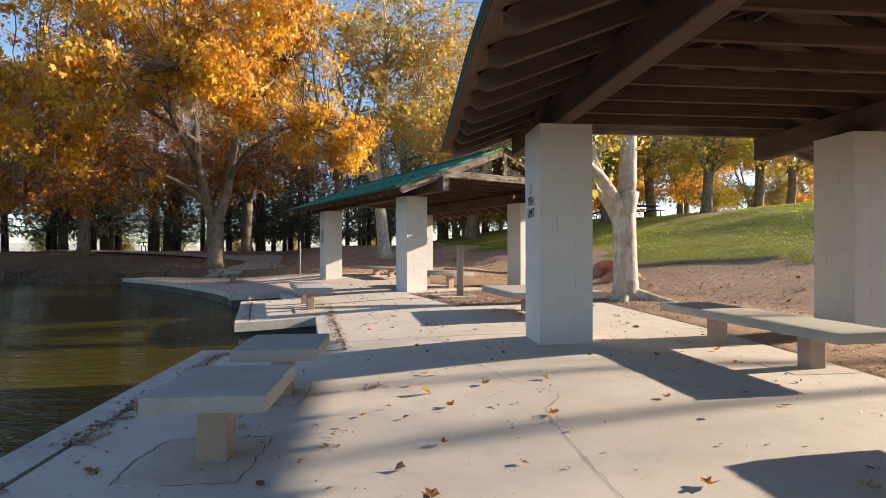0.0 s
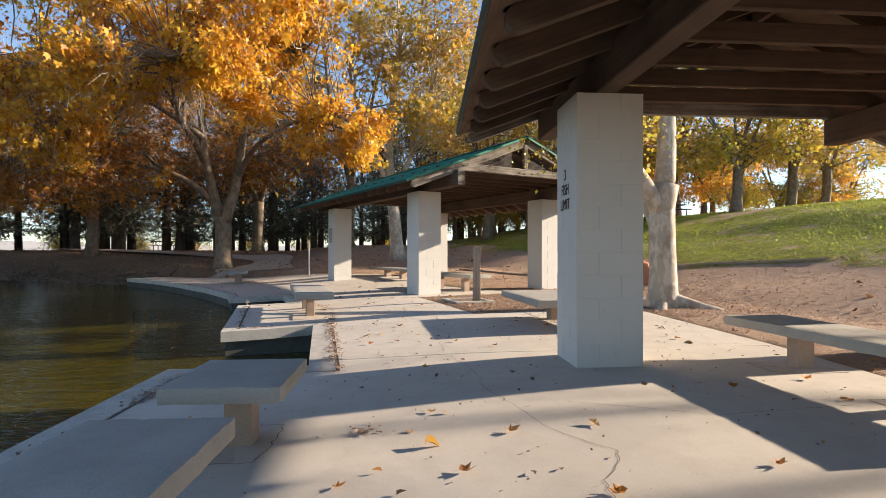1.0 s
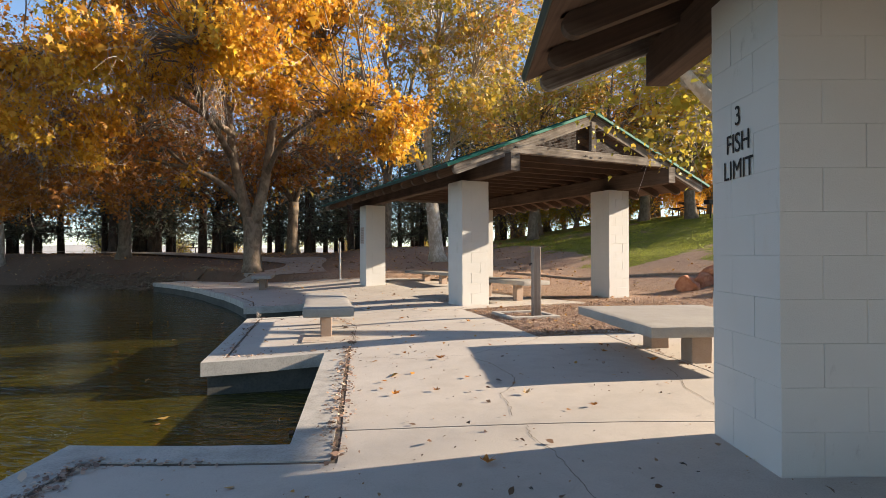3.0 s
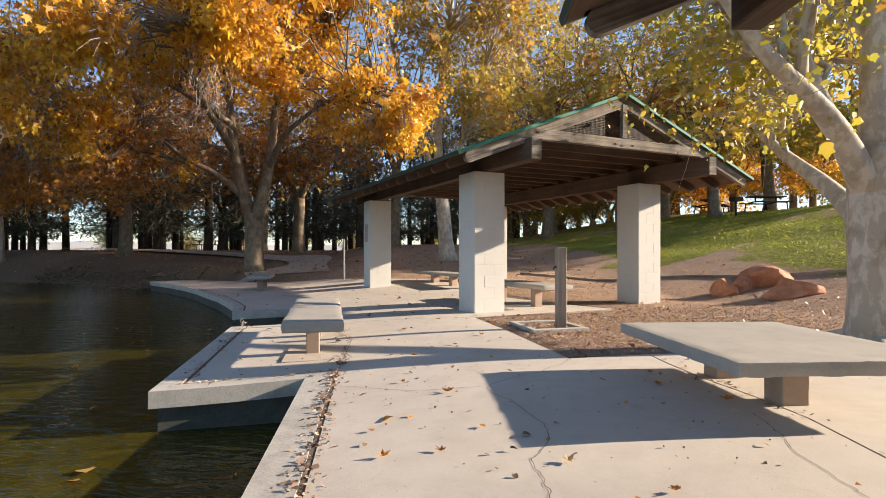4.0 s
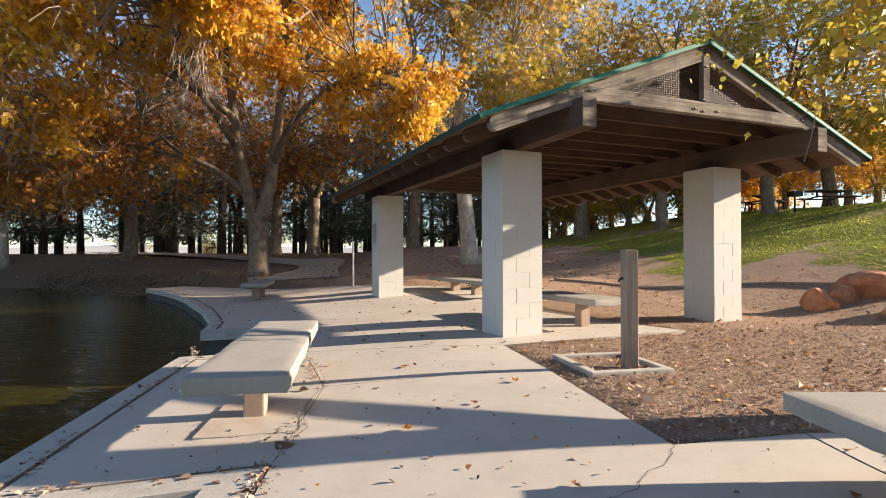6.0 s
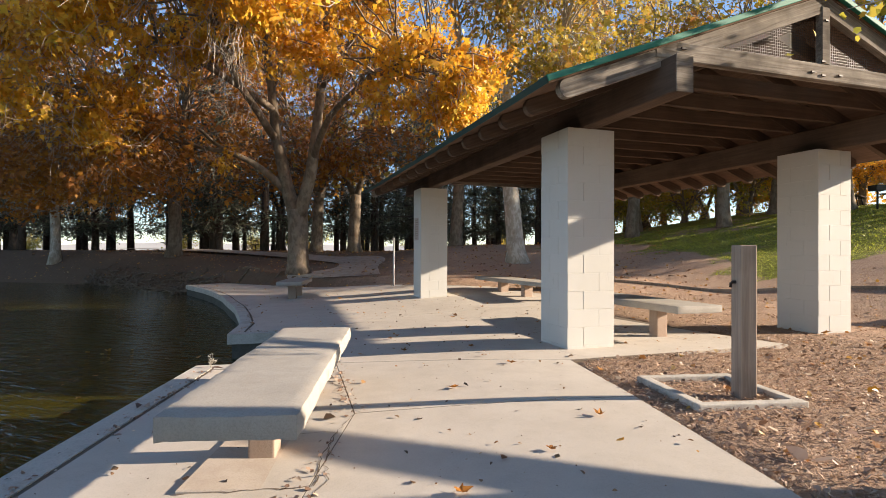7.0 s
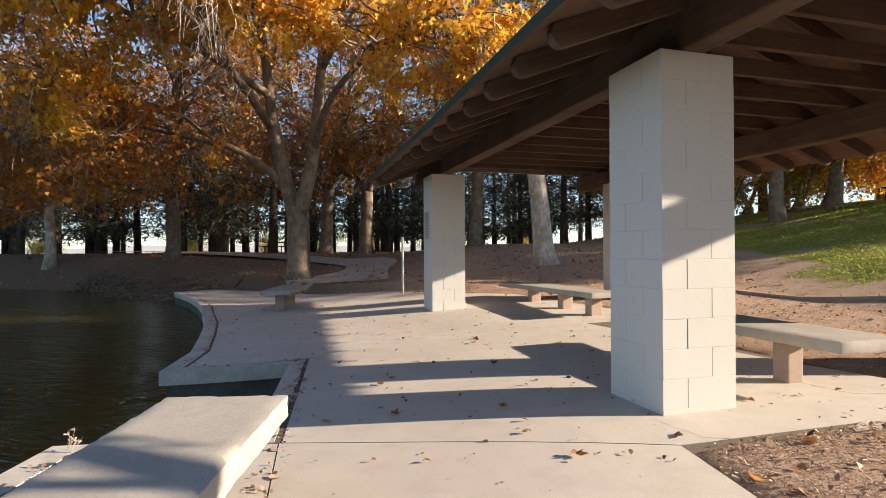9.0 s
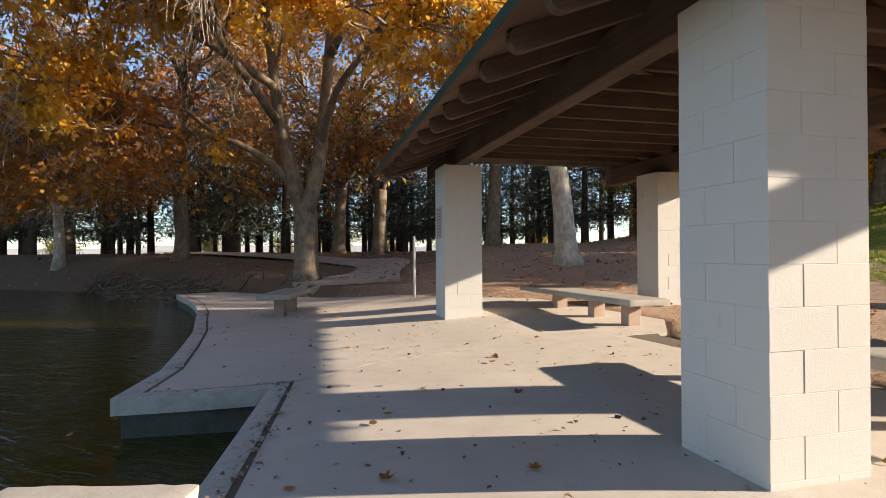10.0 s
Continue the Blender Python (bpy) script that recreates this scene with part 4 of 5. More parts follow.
# the big golden plane tree on the terrace's edge
bA = at_land(-11.6, 24.6)
tree("plane_tree", bA,
     [([(0, 0, -0.1), (-0.03, 0.05, 0.8), (-0.05, 0, 1.7), (-0.08, -0.05, 2.4)], 0.38, 0.36),
      ([(-0.12, -0.05, 2.1), (-0.48, -0.15, 3.4), (-0.68, -0.3, 5.0), (-0.75, -0.8, 7.2), (-0.6, -1.4, 10.0)], 0.27, 0.09),
      ([(0.02, -0.05, 2.1), (0.55, -0.2, 3.3), (0.95, -0.4, 4.8), (1.4, -0.8, 7.0), (1.9, -1.2, 10.0)], 0.26, 0.08),
      ([(-0.45, -0.15, 3.1), (-1.2, -0.6, 3.95), (-2.0, -1.1, 4.45), (-2.8, -1.5, 4.5), (-4.4, -2.6, 4.9)], 0.15, 0.04),
      ([(0.8, -0.3, 4.2), (2.0, -1.6, 5.2), (4.2, -3.2, 5.9), (6.7, -4.7, 5.9)], 0.14, 0.04),
      ([(-0.7, -0.4, 5.0), (-0.5, -2.8, 6.2), (0.8, -5.6, 7.2), (2.4, -8.0, 6.9)], 0.15, 0.04),
      ([(-0.7, -0.6, 6.0), (-2.0, -3.2, 7.2), (-3.0, -5.6, 7.6), (-3.4, -7.4, 7.0)], 0.14, 0.04),
      ([(1.4, -0.8, 6.6), (3.4, -1.6, 8.4), (5.4, -2.6, 9.8)], 0.12, 0.04)],
     [(1.2, -5.0, 9.3, 6.4, 4.2, 3.4, 3.4), (6.5, -4.6, 5.5, 1.8, 1.6, 1.0, 0.75), (3.4, -6.4, 6.6, 2.4, 1.8, 1.2, 0.8), (-3.6, -6.4, 6.0, 3.0, 2.2, 1.7, 1.25), (0.6, -7.8, 6.6, 2.6, 1.6, 1.3, 0.7), (0.3, -1.0, 10.8, 5.6, 4.5, 3.2, 1.6), (-2.4, -1.6, 4.5, 1.0, 0.8, 0.45, 0.12)],
     330, 5, 46, 0.112, STAR, M_LEAF_GOLD, M_BARK_GREY, 11, "large plane tree with golden autumn leaves and a forked grey trunk", bare=0.26, spread_r=0.72, leaf_r=0.17, hole=0.03, droop=0.7, group="autumn trees", twig=0.014, hang=0.7,
     sprays=((2.5, -6.6, 6.5, 2.2, 16), (1.6, -5.6, 6.2, 1.9, 10), (-1.2, -5.4, 6.6, 1.8, 10), (0.8, -3.6, 5.7, 1.6, 9), (4.4, -4.4, 5.7, 1.6, 9), (-3.8, -5.4, 5.6, 1.5, 9), (-4.6, -3.4, 5.0, 1.3, 8), (0.4, -8.2, 7.4, 1.8, 9)))
# rust-coloured neighbour over the pond
bA2 = at_land(-21.5, 29.0)
tree("plane_tree", bA2,
     [([(0, 0, -0.1), (0.1, 0, 1.5), (0.2, -0.2, 3.0)], 0.34, 0.28),
      ([(0.2, -0.2, 2.8), (-0.8, -1.0, 5.0), (-1.6, -2.0, 8.5)], 0.22, 0.07),
      ([(0.2, -0.2, 2.8), (1.8, -1.4, 5.0), (3.6, -3.2, 7.5)], 0.22, 0.06),
      ([(0.2, -0.2, 3.0), (0.6, -3.0, 5.0), (1.0, -6.5, 6.0)], 0.18, 0.05)],
     [(0.5, -4.0, 7.5, 8.0, 5.5, 4.0, 3.0), (3.0, -7.5, 4.6, 5.0, 3.0, 2.2, 1.6), (-3.0, -3.0, 4.4, 5.0, 3.0, 1.8, 1.0), (1.5, -6.5, 3.3, 6.0, 2.4, 1.3, 1.5)],
     260, 5, 30, 0.12, STAR, M_LEAF_RUST, M_BARK_GREY, 12, "plane tree with rust-brown autumn leaves behind the pond", bare=0.3, leaf_r=0.2, hole=0.05, group="autumn trees", hang=0.5)
bA3 = at_land(-17.5, 36.0)
tree("plane_tree", bA3,
     [([(0, 0, -0.1), (0.1, 0, 2.0), (0.2, 0, 3.6)], 0.36, 0.3), ([(0.2, 0, 3.4), (-1.0, -0.6, 6.0), (-2.0, -1.0, 11.0)], 0.22, 0.07), ([(0.2, 0, 3.4), (1.2, -0.4, 6.0), (2.4, -1.0, 11.0)], 0.22, 0.07)],
     [(0, -2.0, 9.5, 9.0, 5.0, 5.5, 3.0), (1.5, -4.0, 5.4, 8.0, 3.0, 1.8, 1.8)], 120, 6, 14, 0.17, STAR, M_LEAF_RUST, M_BARK_GREY, 13, "tall plane tree with thinning rust leaves", bare=0.15, group="autumn trees")
bD = at_land(-14.85, 35.75)
tree("plane_tree", bD,
     [([(0, 0, -0.1), (0.05, 0, 2.0), (0.1, 0, 3.4)], 0.40, 0.3), ([(0.1, 0, 3.2), (-0.8, -0.4, 5.0), (-1.5, -0.8, 9.0)], 0.2, 0.06), ([(0.1, 0, 3.2), (0.9, -0.4, 5.0), (1.8, -1.0, 9.0)], 0.2, 0.06)],
     [(0, -0.5, 7.0, 5.0, 3.5, 3.5, 2.0)], 60, 10, 5, 0.17, LEAF5, M_LEAF_MIX, M_BARK_GREY, 14, "half-bare plane tree with grey hanging twigs", bare=0.55, hang=0.6, group="autumn trees")
bG = at_land(-28.5, 28.2)
tree("weeping_tree", bG,
     [([(0, 0, -0.1), (0.1, 0, 1.8), (0.0, 0, 3.2)], 0.26, 0.2), ([(0, 0, 3.0), (-1.2, -0.3, 5.0), (-2.2, -0.6, 7.5)], 0.14, 0.05), ([(0, 0, 3.0), (1.3, -0.4, 5.0), (2.4, -1.0, 7.2)], 0.14, 0.05)],
     [(0, -0.5, 5.6, 4.2, 3.0, 2.4, 1.0)], 60, 12, 3, 0.12, LEAF3, M_LEAF_MIX, M_BARK_PALE, 18, "nearly bare tree with pale weeping twigs by the pond", bare=0.8, hang=0.9, group="autumn trees", twig=0.014)
# tree behind the far shelter, tall, with yellow, green and red leaves
bB = at_land(-3.85, 27.0)
tree("plane_tree", bB,
     [([(0, 0, -0.1), (-0.15, 0, 1.5), (-0.35, 0, 3.4)], 0.36, 0.28), ([(-0.35, 0, 3.2), (-0.5, 0.2, 6.0), (0.2, 0.2, 12.0)], 0.24, 0.07), ([(-0.35, 0, 3.2), (0.7, -0.2, 5.0), (2.0, -0.8, 9.0)], 0.14, 0.05),
      ([(-0.4, 0, 3.6), (-1.6, -0.6, 6.0), (-2.4, -1.2, 10.0)], 0.16, 0.05)],
     [(1.2, -1.0, 8.6, 2.6, 2.6, 2.6, 1.7), (1.9, -1.6, 11.2, 4.2, 3.4, 3.0, 2.4), (1.8, -1.0, 6.4, 2.8, 2.2, 1.2, 0.8)],
     120, 6, 24, 0.12, STAR, M_LEAF_MIX, M_BARK_PALE, 15, "tall plane tree with yellow, green and red leaves", bare=0.4, hang=0.5, leaf_r=0.2, hole=-0.1, group="autumn trees")
# the white sycamore beside the near shelter
bC = at_land(3.70, 10.87)
tree("sycamore", bC,
     [([(0, 0, -0.1), (0.02, 0, 0.7), (0.0, 0.02, 1.4), (0.02, 0.05, 2.0)], 0.245, 0.235),
      ([(0.0, 0.03, 1.75), (0.03, 0.05, 2.05), (0.06, 0.06, 2.3)], 0.225, 0.265),
      ([(0.04, 0.05, 2.2), (0.14, 0.1, 2.9), (0.2, 0.3, 4.2), (0.5, 1.0, 6.5), (1.2, 1.5, 9.0)], 0.20, 0.06),
      ([(0.0, 0.03, 1.75), (-0.3, -0.12, 2.28), (-0.6, -0.25, 2.62), (-1.15, -0.6, 2.95), (-1.6, -0.95, 3.3), (-2.2, -1.3, 4.0)], 0.175, 0.05),
      ([(-0.58, -0.24, 2.6), (-0.72, -0.1, 3.2), (-0.7, 0.3, 4.4)], 0.10, 0.03),
      ([(-0.95, -0.45, 2.82), (-1.0, -0.7, 3.5), (-0.9, -0.9, 4.4)], 0.08, 0.03),
      ([(0.0, 0.1, 1.35), (0.0, 0.6, 1.8), (0.0, 1.55, 2.24), (-0.2, 2.1, 2.7), (-0.4, 2.5, 3.3)], 0.15, 0.05),
      ([(0, 0, 0.20), (0.38, -0.22, 0.09), (0.6, -0.28, 0.03), (0.95, -0.42, -0.02)], 0.17, 0.05), ([(0, 0, 0.16), (-0.35, 0.3, 0.05), (-0.8, 0.4, -0.04)], 0.15, 0.04),
      ([(0, 0, 0.16), (-0.1, -0.3, 0.04), (-0.2, -0.5, -0.06)], 0.17, 0.06)],
     [(-0.85, 0.9, 3.4, 0.75, 0.9, 0.8, 0.55), (-1.4, -0.4, 4.3, 1.3, 1.2, 0.7, 0.8), (0.5, 1.0, 6.8, 2.6, 2.2, 1.8, 1.6), (-0.3, 1.4, 4.6, 1.2, 1.2, 0.8, 0.9)],
     80, 7, 12, 0.075, LEAF5, M_LEAF_LIME, M_BARK_PALE, 16, "pale-barked sycamore with lime-yellow leaves beside the shelter", bare=0.06, hang=0.1, spread_r=0.75, leaf_r=0.2, droop=0.6, group="autumn trees")

bF = at_land(-8.0, 33.5)
tree("plane_tree", bF,
     [([(0, 0, -0.1), (0.05, 0, 2.0), (0.1, 0, 4.4)], 0.33, 0.26), ([(0.1, 0, 4.2), (-0.8, -0.4, 7.0), (-1.5, -0.8, 13.0)], 0.2, 0.06), ([(0.1, 0, 4.2), (1.1, -0.4, 7.0), (2.4, -1.0, 12.0)], 0.2, 0.06)],
     [(0.5, -0.5, 11.5, 5.0, 3.5, 4.5, 2.0), (1.5, -0.5, 6.4, 3.4, 2.6, 1.6, 0.6)], 34, 9, 12, 0.13, LEAF5, M_LEAF_MIX, M_BARK_GREY, 17, "tall thin plane tree with mixed autumn leaves", bare=0.35, hang=0.5, group="autumn trees")
bE = at_land(26.0, 10.5)
tree("bare_tree", bE,
     [([(0, 0, -0.1), (0.1, 0, 2.0), (0.1, 0.1, 3.4)], 0.14, 0.11), ([(0.1, 0, 3.2), (-0.3, 1.2, 5.0), (-0.4, 2.0, 7.5)], 0.08, 0.03), ([(0.1, 0, 3.2), (0.3, -1.3, 5.0), (0.2, -2.4, 7.2)], 0.08, 0.03), ([(0.1, 0, 3.4), (0.0, 0.1, 6.0), (0.3, -0.4, 9.0)], 0.10, 0.03)],
     [(0, 0, 6.4, 2.0, 3.4, 2.0, 1.0)], 26, 4, 0, 0.1, LEAF3, M_LEAF_MIX, M_BARK_GREY, 19, "leafless park tree with thin limbs on the hill side", bare=1.0, group="autumn trees", twig=0.012)
# trees on the hill and behind the shelter: a few kinds, copied
def park_tree(seed, mat, bark_mat, tall, wide, low, label, bare=0.15, size=0.26, groups=62):
    lim = [([(0, 0, -0.2), (0.1, 0, low * 0.5), (0.15, 0, low)], 0.30, 0.25)]
    rnd = random.Random(seed)
    for k in range(4):
        a = k * 1.57 + rnd.uniform(-0.5, 0.5)
        lim.append(([(0.15, 0, low * (0.7 + 0.1 * k)), (math.cos(a) * wide * 0.3, math.sin(a) * wide * 0.3, low + (tall - low) * 0.35), (math.cos(a) * wide * 0.5, math.sin(a) * wide * 0.5, low + (tall - low) * 0.62)], 0.15, 0.03))
    return tree("autumn_tree", (0, 0, 0), lim, [(0, 0, (tall + low) / 2 + 0.4, wide, wide, (tall - low) / 2, 1.0), (0, 0, low + 0.9, wide * 0.8, wide * 0.8, 0.8, 0.35)], groups, 6, 26, size * 0.5, LEAF5, mat, bark_mat, seed, label, bare=bare, group="autumn trees", twig=0.014, spread_r=1.2, leaf_r=0.26, hole=-0.1)


KINDS = [park_tree(31, M_LEAF_LIME, M_BARK_GREY, 10.5, 4.4, 2.6, "park tree with yellow-green autumn leaves on the hill"),
         park_tree(32, M_LEAF_ORANGE, M_BARK_GREY, 9.0, 4.0, 1.9, "park tree with bright orange autumn leaves"),
         park_tree(33, M_LEAF_MIX, M_BARK_GREY, 13.0, 4.8, 3.2, "tall park tree with mixed yellow and red leaves", 0.3),
         park_tree(34, M_LEAF_RUST, M_BARK_DARK, 12.5, 5.0, 2.8, "park tree with dull rust leaves", 0.3)]

KINDS.append(park_tree(35, M_LEAF_ORANGE, M_BARK_GREY, 4.2, 2.2, 0.5, "low shrubby tree with orange leaves behind the hill", 0.1, 0.22, 26))
KINDS.append(park_tree(36, M_LEAF_LIME, M_BARK_GREY, 4.8, 2.6, 0.5, "low shrubby tree with yellow-green leaves behind the hill", 0.1, 0.22, 26))


def plant(kind, spots):
    for i, (x, y, sc, turn) in enumerate(spots):
        m = pose(x, y, land(x, y) - 0.05, 0, 0, turn)
        if i == 0:
            kind.matrix_basis = m @ Matrix.Diagonal((sc, sc, sc, 1))
        else:
            kind.scale = (sc, sc, sc)
            copy_thing(kind, m)
    kind.scale = (spots[0][2],) * 3


plant(KINDS[0], [(14.1, 31.0, 1.0, 0), (9.3, 34.5, 1.1, 110), (6.5, 46, 1.0, 200), (21.0, 53, 1.1, 300), (29, 55.5, 1.1, 20), (37, 58, 1.1, 90)])
plant(KINDS[1], [(16.5, 40, 0.75, 0), (10.5, 47, 0.8, 90), (25.0, 54, 1.0, 200), (12.2, 40.5, 0.65, 50), (3.5, 50, 0.75, 120), (33, 57, 1.0, 10), (16.5, 53, 0.9, 70), (7.4, 37.6, 1.05, 310)])
plant(KINDS[2], [(21.7, 36.0, 1.0, 0), (4.5, 34.5, 1.0, 80), (0.6, 36.5, 1.1, 33), (18.3, 33.5, 1.0, 290), (13.2, 37.5, 1.15, 180), (1.0, 40, 1.1, 160), (9, 52, 1.2, 15), (-2.0, 47, 1.1, 100)])
plant(KINDS[3], [(-29, 37, 1.1, 0), (-37, 32, 1.1, 60), (-24, 42, 1.2, 120), (-46, 30, 1.1, 180), (-33, 45, 1.2, 260), (-54, 22, 1.2, 300)])

plant(KINDS[4], [(8.2, 41, 1.0, 0), (11.5, 43.5, 1.1, 90), (5.0, 43, 0.9, 30), (2.0, 46, 1.0, 210), (13.5, 48, 1.2, 77)])
plant(KINDS[5], [(6.5, 39.5, 0.9, 0), (9.8, 45.5, 1.0, 120), (3.6, 40.5, 0.7, 50), (-0.5, 44, 1.0, 260), (16.8, 36.8, 0.6, 200), (-22, 66, 0.8, 20), (-34, 62, 0.9, 100), (-12, 70, 0.8, 160), (-45, 55, 0.9, 220), (-56, 46, 0.8, 280), (-40, 60, 0.7, 10), (-28, 65, 0.7, 70)])


def pine(seed, tall):
    rnd = random.Random(seed)
    th = thing("pine_tree", Matrix.Identity(4), "dark pine tree with a bare straight trunk and dense needles", "tree", "row of pines")
    vs, fs = [], []
    tube(vs, fs, [Vector((0, 0, -0.3)), Vector((0.05, 0.02, 3)), Vector((0.0, 0.1, tall))], [0.26, 0.2, 0.04], 8)
    places = []
    for k in range(84):
        z = 1.75 + (tall - 1.75) * rnd.random() ** 1.15
        a = rnd.uniform(0, 6.283)
        r = (3.0 * (1 - (z - 1.75) / (tall - 1.35)) ** 0.7 + 0.5) * rnd.uniform(0.5, 1.0)
        e = Vector((math.cos(a) * r, math.sin(a) * r, z - 0.15 * r + rnd.uniform(-0.2, 0.3)))
        tube(vs, fs, [Vector((0, 0, z)), e], [0.035, 0.01], 3)
        for j in range(34):
            t = rnd.random() ** 0.6
            places.append((e.x * t + rnd.gauss(0, 0.35), e.y * t + rnd.gauss(0, 0.35), z + (e.z - z) * t + rnd.gauss(0, 0.24)))
    mesh_ob("trunk", vs, fs, M_BARK_DARK, th, True)
    leaves_mesh("crown", np.array(places), 0.30, NEEDLE, M_NEEDLE, th, seed, 0.0)
    return th


PINES = [pine(51, 12.5), pine(52, 10.5), pine(53, 14.0)]
rp = random.Random(5)
spots = []
for row, (d, n) in enumerate(((47, 30), (55, 33), (63, 36))):
    for i in range(n):
        ang = radians(87 + 83 * (i + rp.uniform(0.1, 0.9)) / n)
        spots.append((math.cos(ang) * (d + rp.uniform(-3, 3)), math.sin(ang) * (d + rp.uniform(-3, 3)), rp.uniform(0.8, 1.25), rp.uniform(0, 360)))
for k, p in enumerate(PINES):
    plant(p, spots[k::3])


# ---------------------------------------------------------------- what lies and grows on the ground
def on_pave(x, y, d=0.05):
    return float(signed(PAVE_OUTLINE, np.array([x]), np.array([y]))[0]) < -d


def ground_leaves(name, spots, size, mat, label, category, seed, shape=LEAF5, wild=0.22, sizes=0.4):
    ob = leaves_mesh(name, np.array(spots), size, shape, mat, None, seed, 0.0, sizes, wild)
    return tagged(ob, label, category, kind="stuff")


rl = random.Random(77)
spots = []
while len(spots) < 420:
    x, y = rl.uniform(-14, 4), rl.uniform(-1.5, 23)
    if on_pave(x, y, 0.1) and rl.random() < (0.45 if y < 12 else 0.9):
        spots.append((x, y, float(pave_z(x, y)) + 0.012))
ground_leaves("fallen_leaf_scatter", spots, 0.034, M_FALLEN, "small dry brown leaf scraps scattered over the pavement", "leaves", 7, LEAF3, sizes=0.5)


spots = []
while len(spots) < 2600:
    x, y = rl.uniform(-6, 4), rl.uniform(-1.5, 18)
    if on_pave(x, y, 0.06) and noise.noise(Vector((x * 0.8, y * 0.8, 9))) > rl.uniform(-0.6, 0.5):
        spots.append((x, y, float(pave_z(x, y)) + 0.006))
ground_leaves("leaf_crumbs", spots, 0.013, M_CRUMB, "tiny dark leaf crumbs and twigs on the concrete", "leaves", 17, LEAF3, sizes=0.7)


# the larger curled leaves, one by one
def curled_leaf_mesh(seed):
    rs = random.Random(seed)
    curl = 0.35 + 0.16 * seed
    bm = bmesh.new()
    rim = [bm.verts.new((x * rs.uniform(0.6, 0.95), y - 0.45, 0.55 * abs(x) ** 1.3 * curl + 0.75 * curl * (y - 0.45) ** 2 + rs.uniform(-0.05, 0.14))) for x, y in STAR]
    mid = bm.verts.new((0, -0.02, 0.0))
    for i in range(len(rim)):
        bm.faces.new((mid, rim[i], rim[(i + 1) % len(rim)]))
    stem = [bm.verts.new(p) for p in ((-0.02, -0.45, 0.03), (0.02, -0.45, 0.03), (0.12, -0.95, 0.12))]
    bm.faces.new(stem)
    me = bpy.data.meshes.new("fallen_leaf")
    bm.to_mesh(me)
    bm.free()
    return me


def solid_leaf(name, stops):
    k = Mat(name, 0.6, spec=0.3)
    col = k.ramp(k.random(), stops)
    col = k.mix(k.maths("MULTIPLY", k.noise(30, 4, 0.7), 0.5), col, (0.16, 0.07, 0.025))
    k.colour(col).thin(col, 0.25)
    return k.m


M_BIGLEAF = solid_leaf("curled_dry_leaf", [(0.0, (0.30, 0.13, 0.045)), (0.4, (0.58, 0.24, 0.05)), (0.7, (0.66, 0.25, 0.04)), (1.0, (0.48, 0.36, 0.20))])
CURLED = [curled_leaf_mesh(s) for s in (1, 2, 3, 4)]
for me in CURLED:
    me.materials.append(M_BIGLEAF)


def big_leaf(x, y, size, turn, k):
    z = float(pave_z(x, y)) if on_pave(x, y, 0.0) else land(x, y)
    ob = new("fallen_leaf", CURLED[k % 4])
    ob.matrix_basis = pose(x, y, z + 0.010, rl.uniform(-9, 9), rl.uniform(-9, 9), turn) @ Matrix.Diagonal((size, size, size, 1))
    tagged(ob, "curled dry orange-brown leaf lying on the concrete", "leaf", "fallen leaves")


BIG = [(-0.55, 4.95), (0.08, 4.30), (0.35, 3.35), (0.33, 2.65), (0.75, 2.35), (1.02, 3.10), (1.55, 2.05), (1.85, 3.4), (1.1, 4.0), (2.2, 2.0), (0.05, 1.9), (0.3, 2.0), (-0.25, 3.2), (0.6, 3.9), (0.1, 6.9), (0.55, 6.6), (-0.4, 7.4), (0.9, 8.6), (1.3, 8.2), (-0.9, 6.9),
       (-1.1, 7.3), (-0.6, 7.0), (-0.75, 8.2), (-1.2, 8.5), (-0.3, 8.9), (-1.35, 9.6), (-1.0, 10.2), (-0.75, 10.9), (-1.9, 11.4), (-1.6, 12.4), (-2.2, 13.2), (-2.6, 14.6), (-3.1, 15.6), (-2.0, 16.2), (-1.7, 15.4), (-2.9, 16.9), (-1.2, 15.1), (-3.4, 13.9), (-2.9, 12.9), (1.9, 6.9), (2.7, 7.2), (2.5, 9.2), (2.0, 9.4), (3.0, 5.2), (2.9, 4.6), (3.3, 6.2), (2.3, 4.9), (-0.1, 5.6), (-1.0, 3.0), (-1.5, 2.3)]
for k, (x, y) in enumerate(BIG):
    big_leaf(x, y, rl.uniform(0.045, 0.095), rl.uniform(0, 360), k)

# leaf litter caught in the groove behind the curb and in the joints
spots = []
for line, n, wide in ((EDGE_IN[1:9], 900, 0.05), (EDGE_IN[2:4], 330, 0.05), ([(-0.42, 3.55), (-0.28, 4.0)], 90, 0.05), ([(-0.36, 2.6), (-0.3, 2.95)], 16, 0.05), (EDGE_SLAB[0:2], 5200, 0.055), (EDGE_IN[8:], 300, 0.05), ([(-2.0, 8.9), (-2.44, 10.66), (-3.4, 12.2)], 160, 0.05), ([(1.1, 9.95), (1.68, 7.85)], 60, 0.05)):
    seg = [((a[0] - b[0]) ** 2 + (a[1] - b[1]) ** 2) ** 0.5 for a, b in zip(line, line[1:])]
    for i in range(n):
        k = rl.choices(range(len(seg)), seg)[0]
        t = rl.random()
        x = line[k][0] + (line[k + 1][0] - line[k][0]) * t + rl.gauss(0, wide)
        y = line[k][1] + (line[k + 1][1] - line[k][1]) * t + rl.gauss(0, wide)
        if noise.noise(Vector((x * 1.3, y * 1.3, 0))) > -0.25:
            spots.append((x, y, float(pave_z(x, y)) + 0.008))
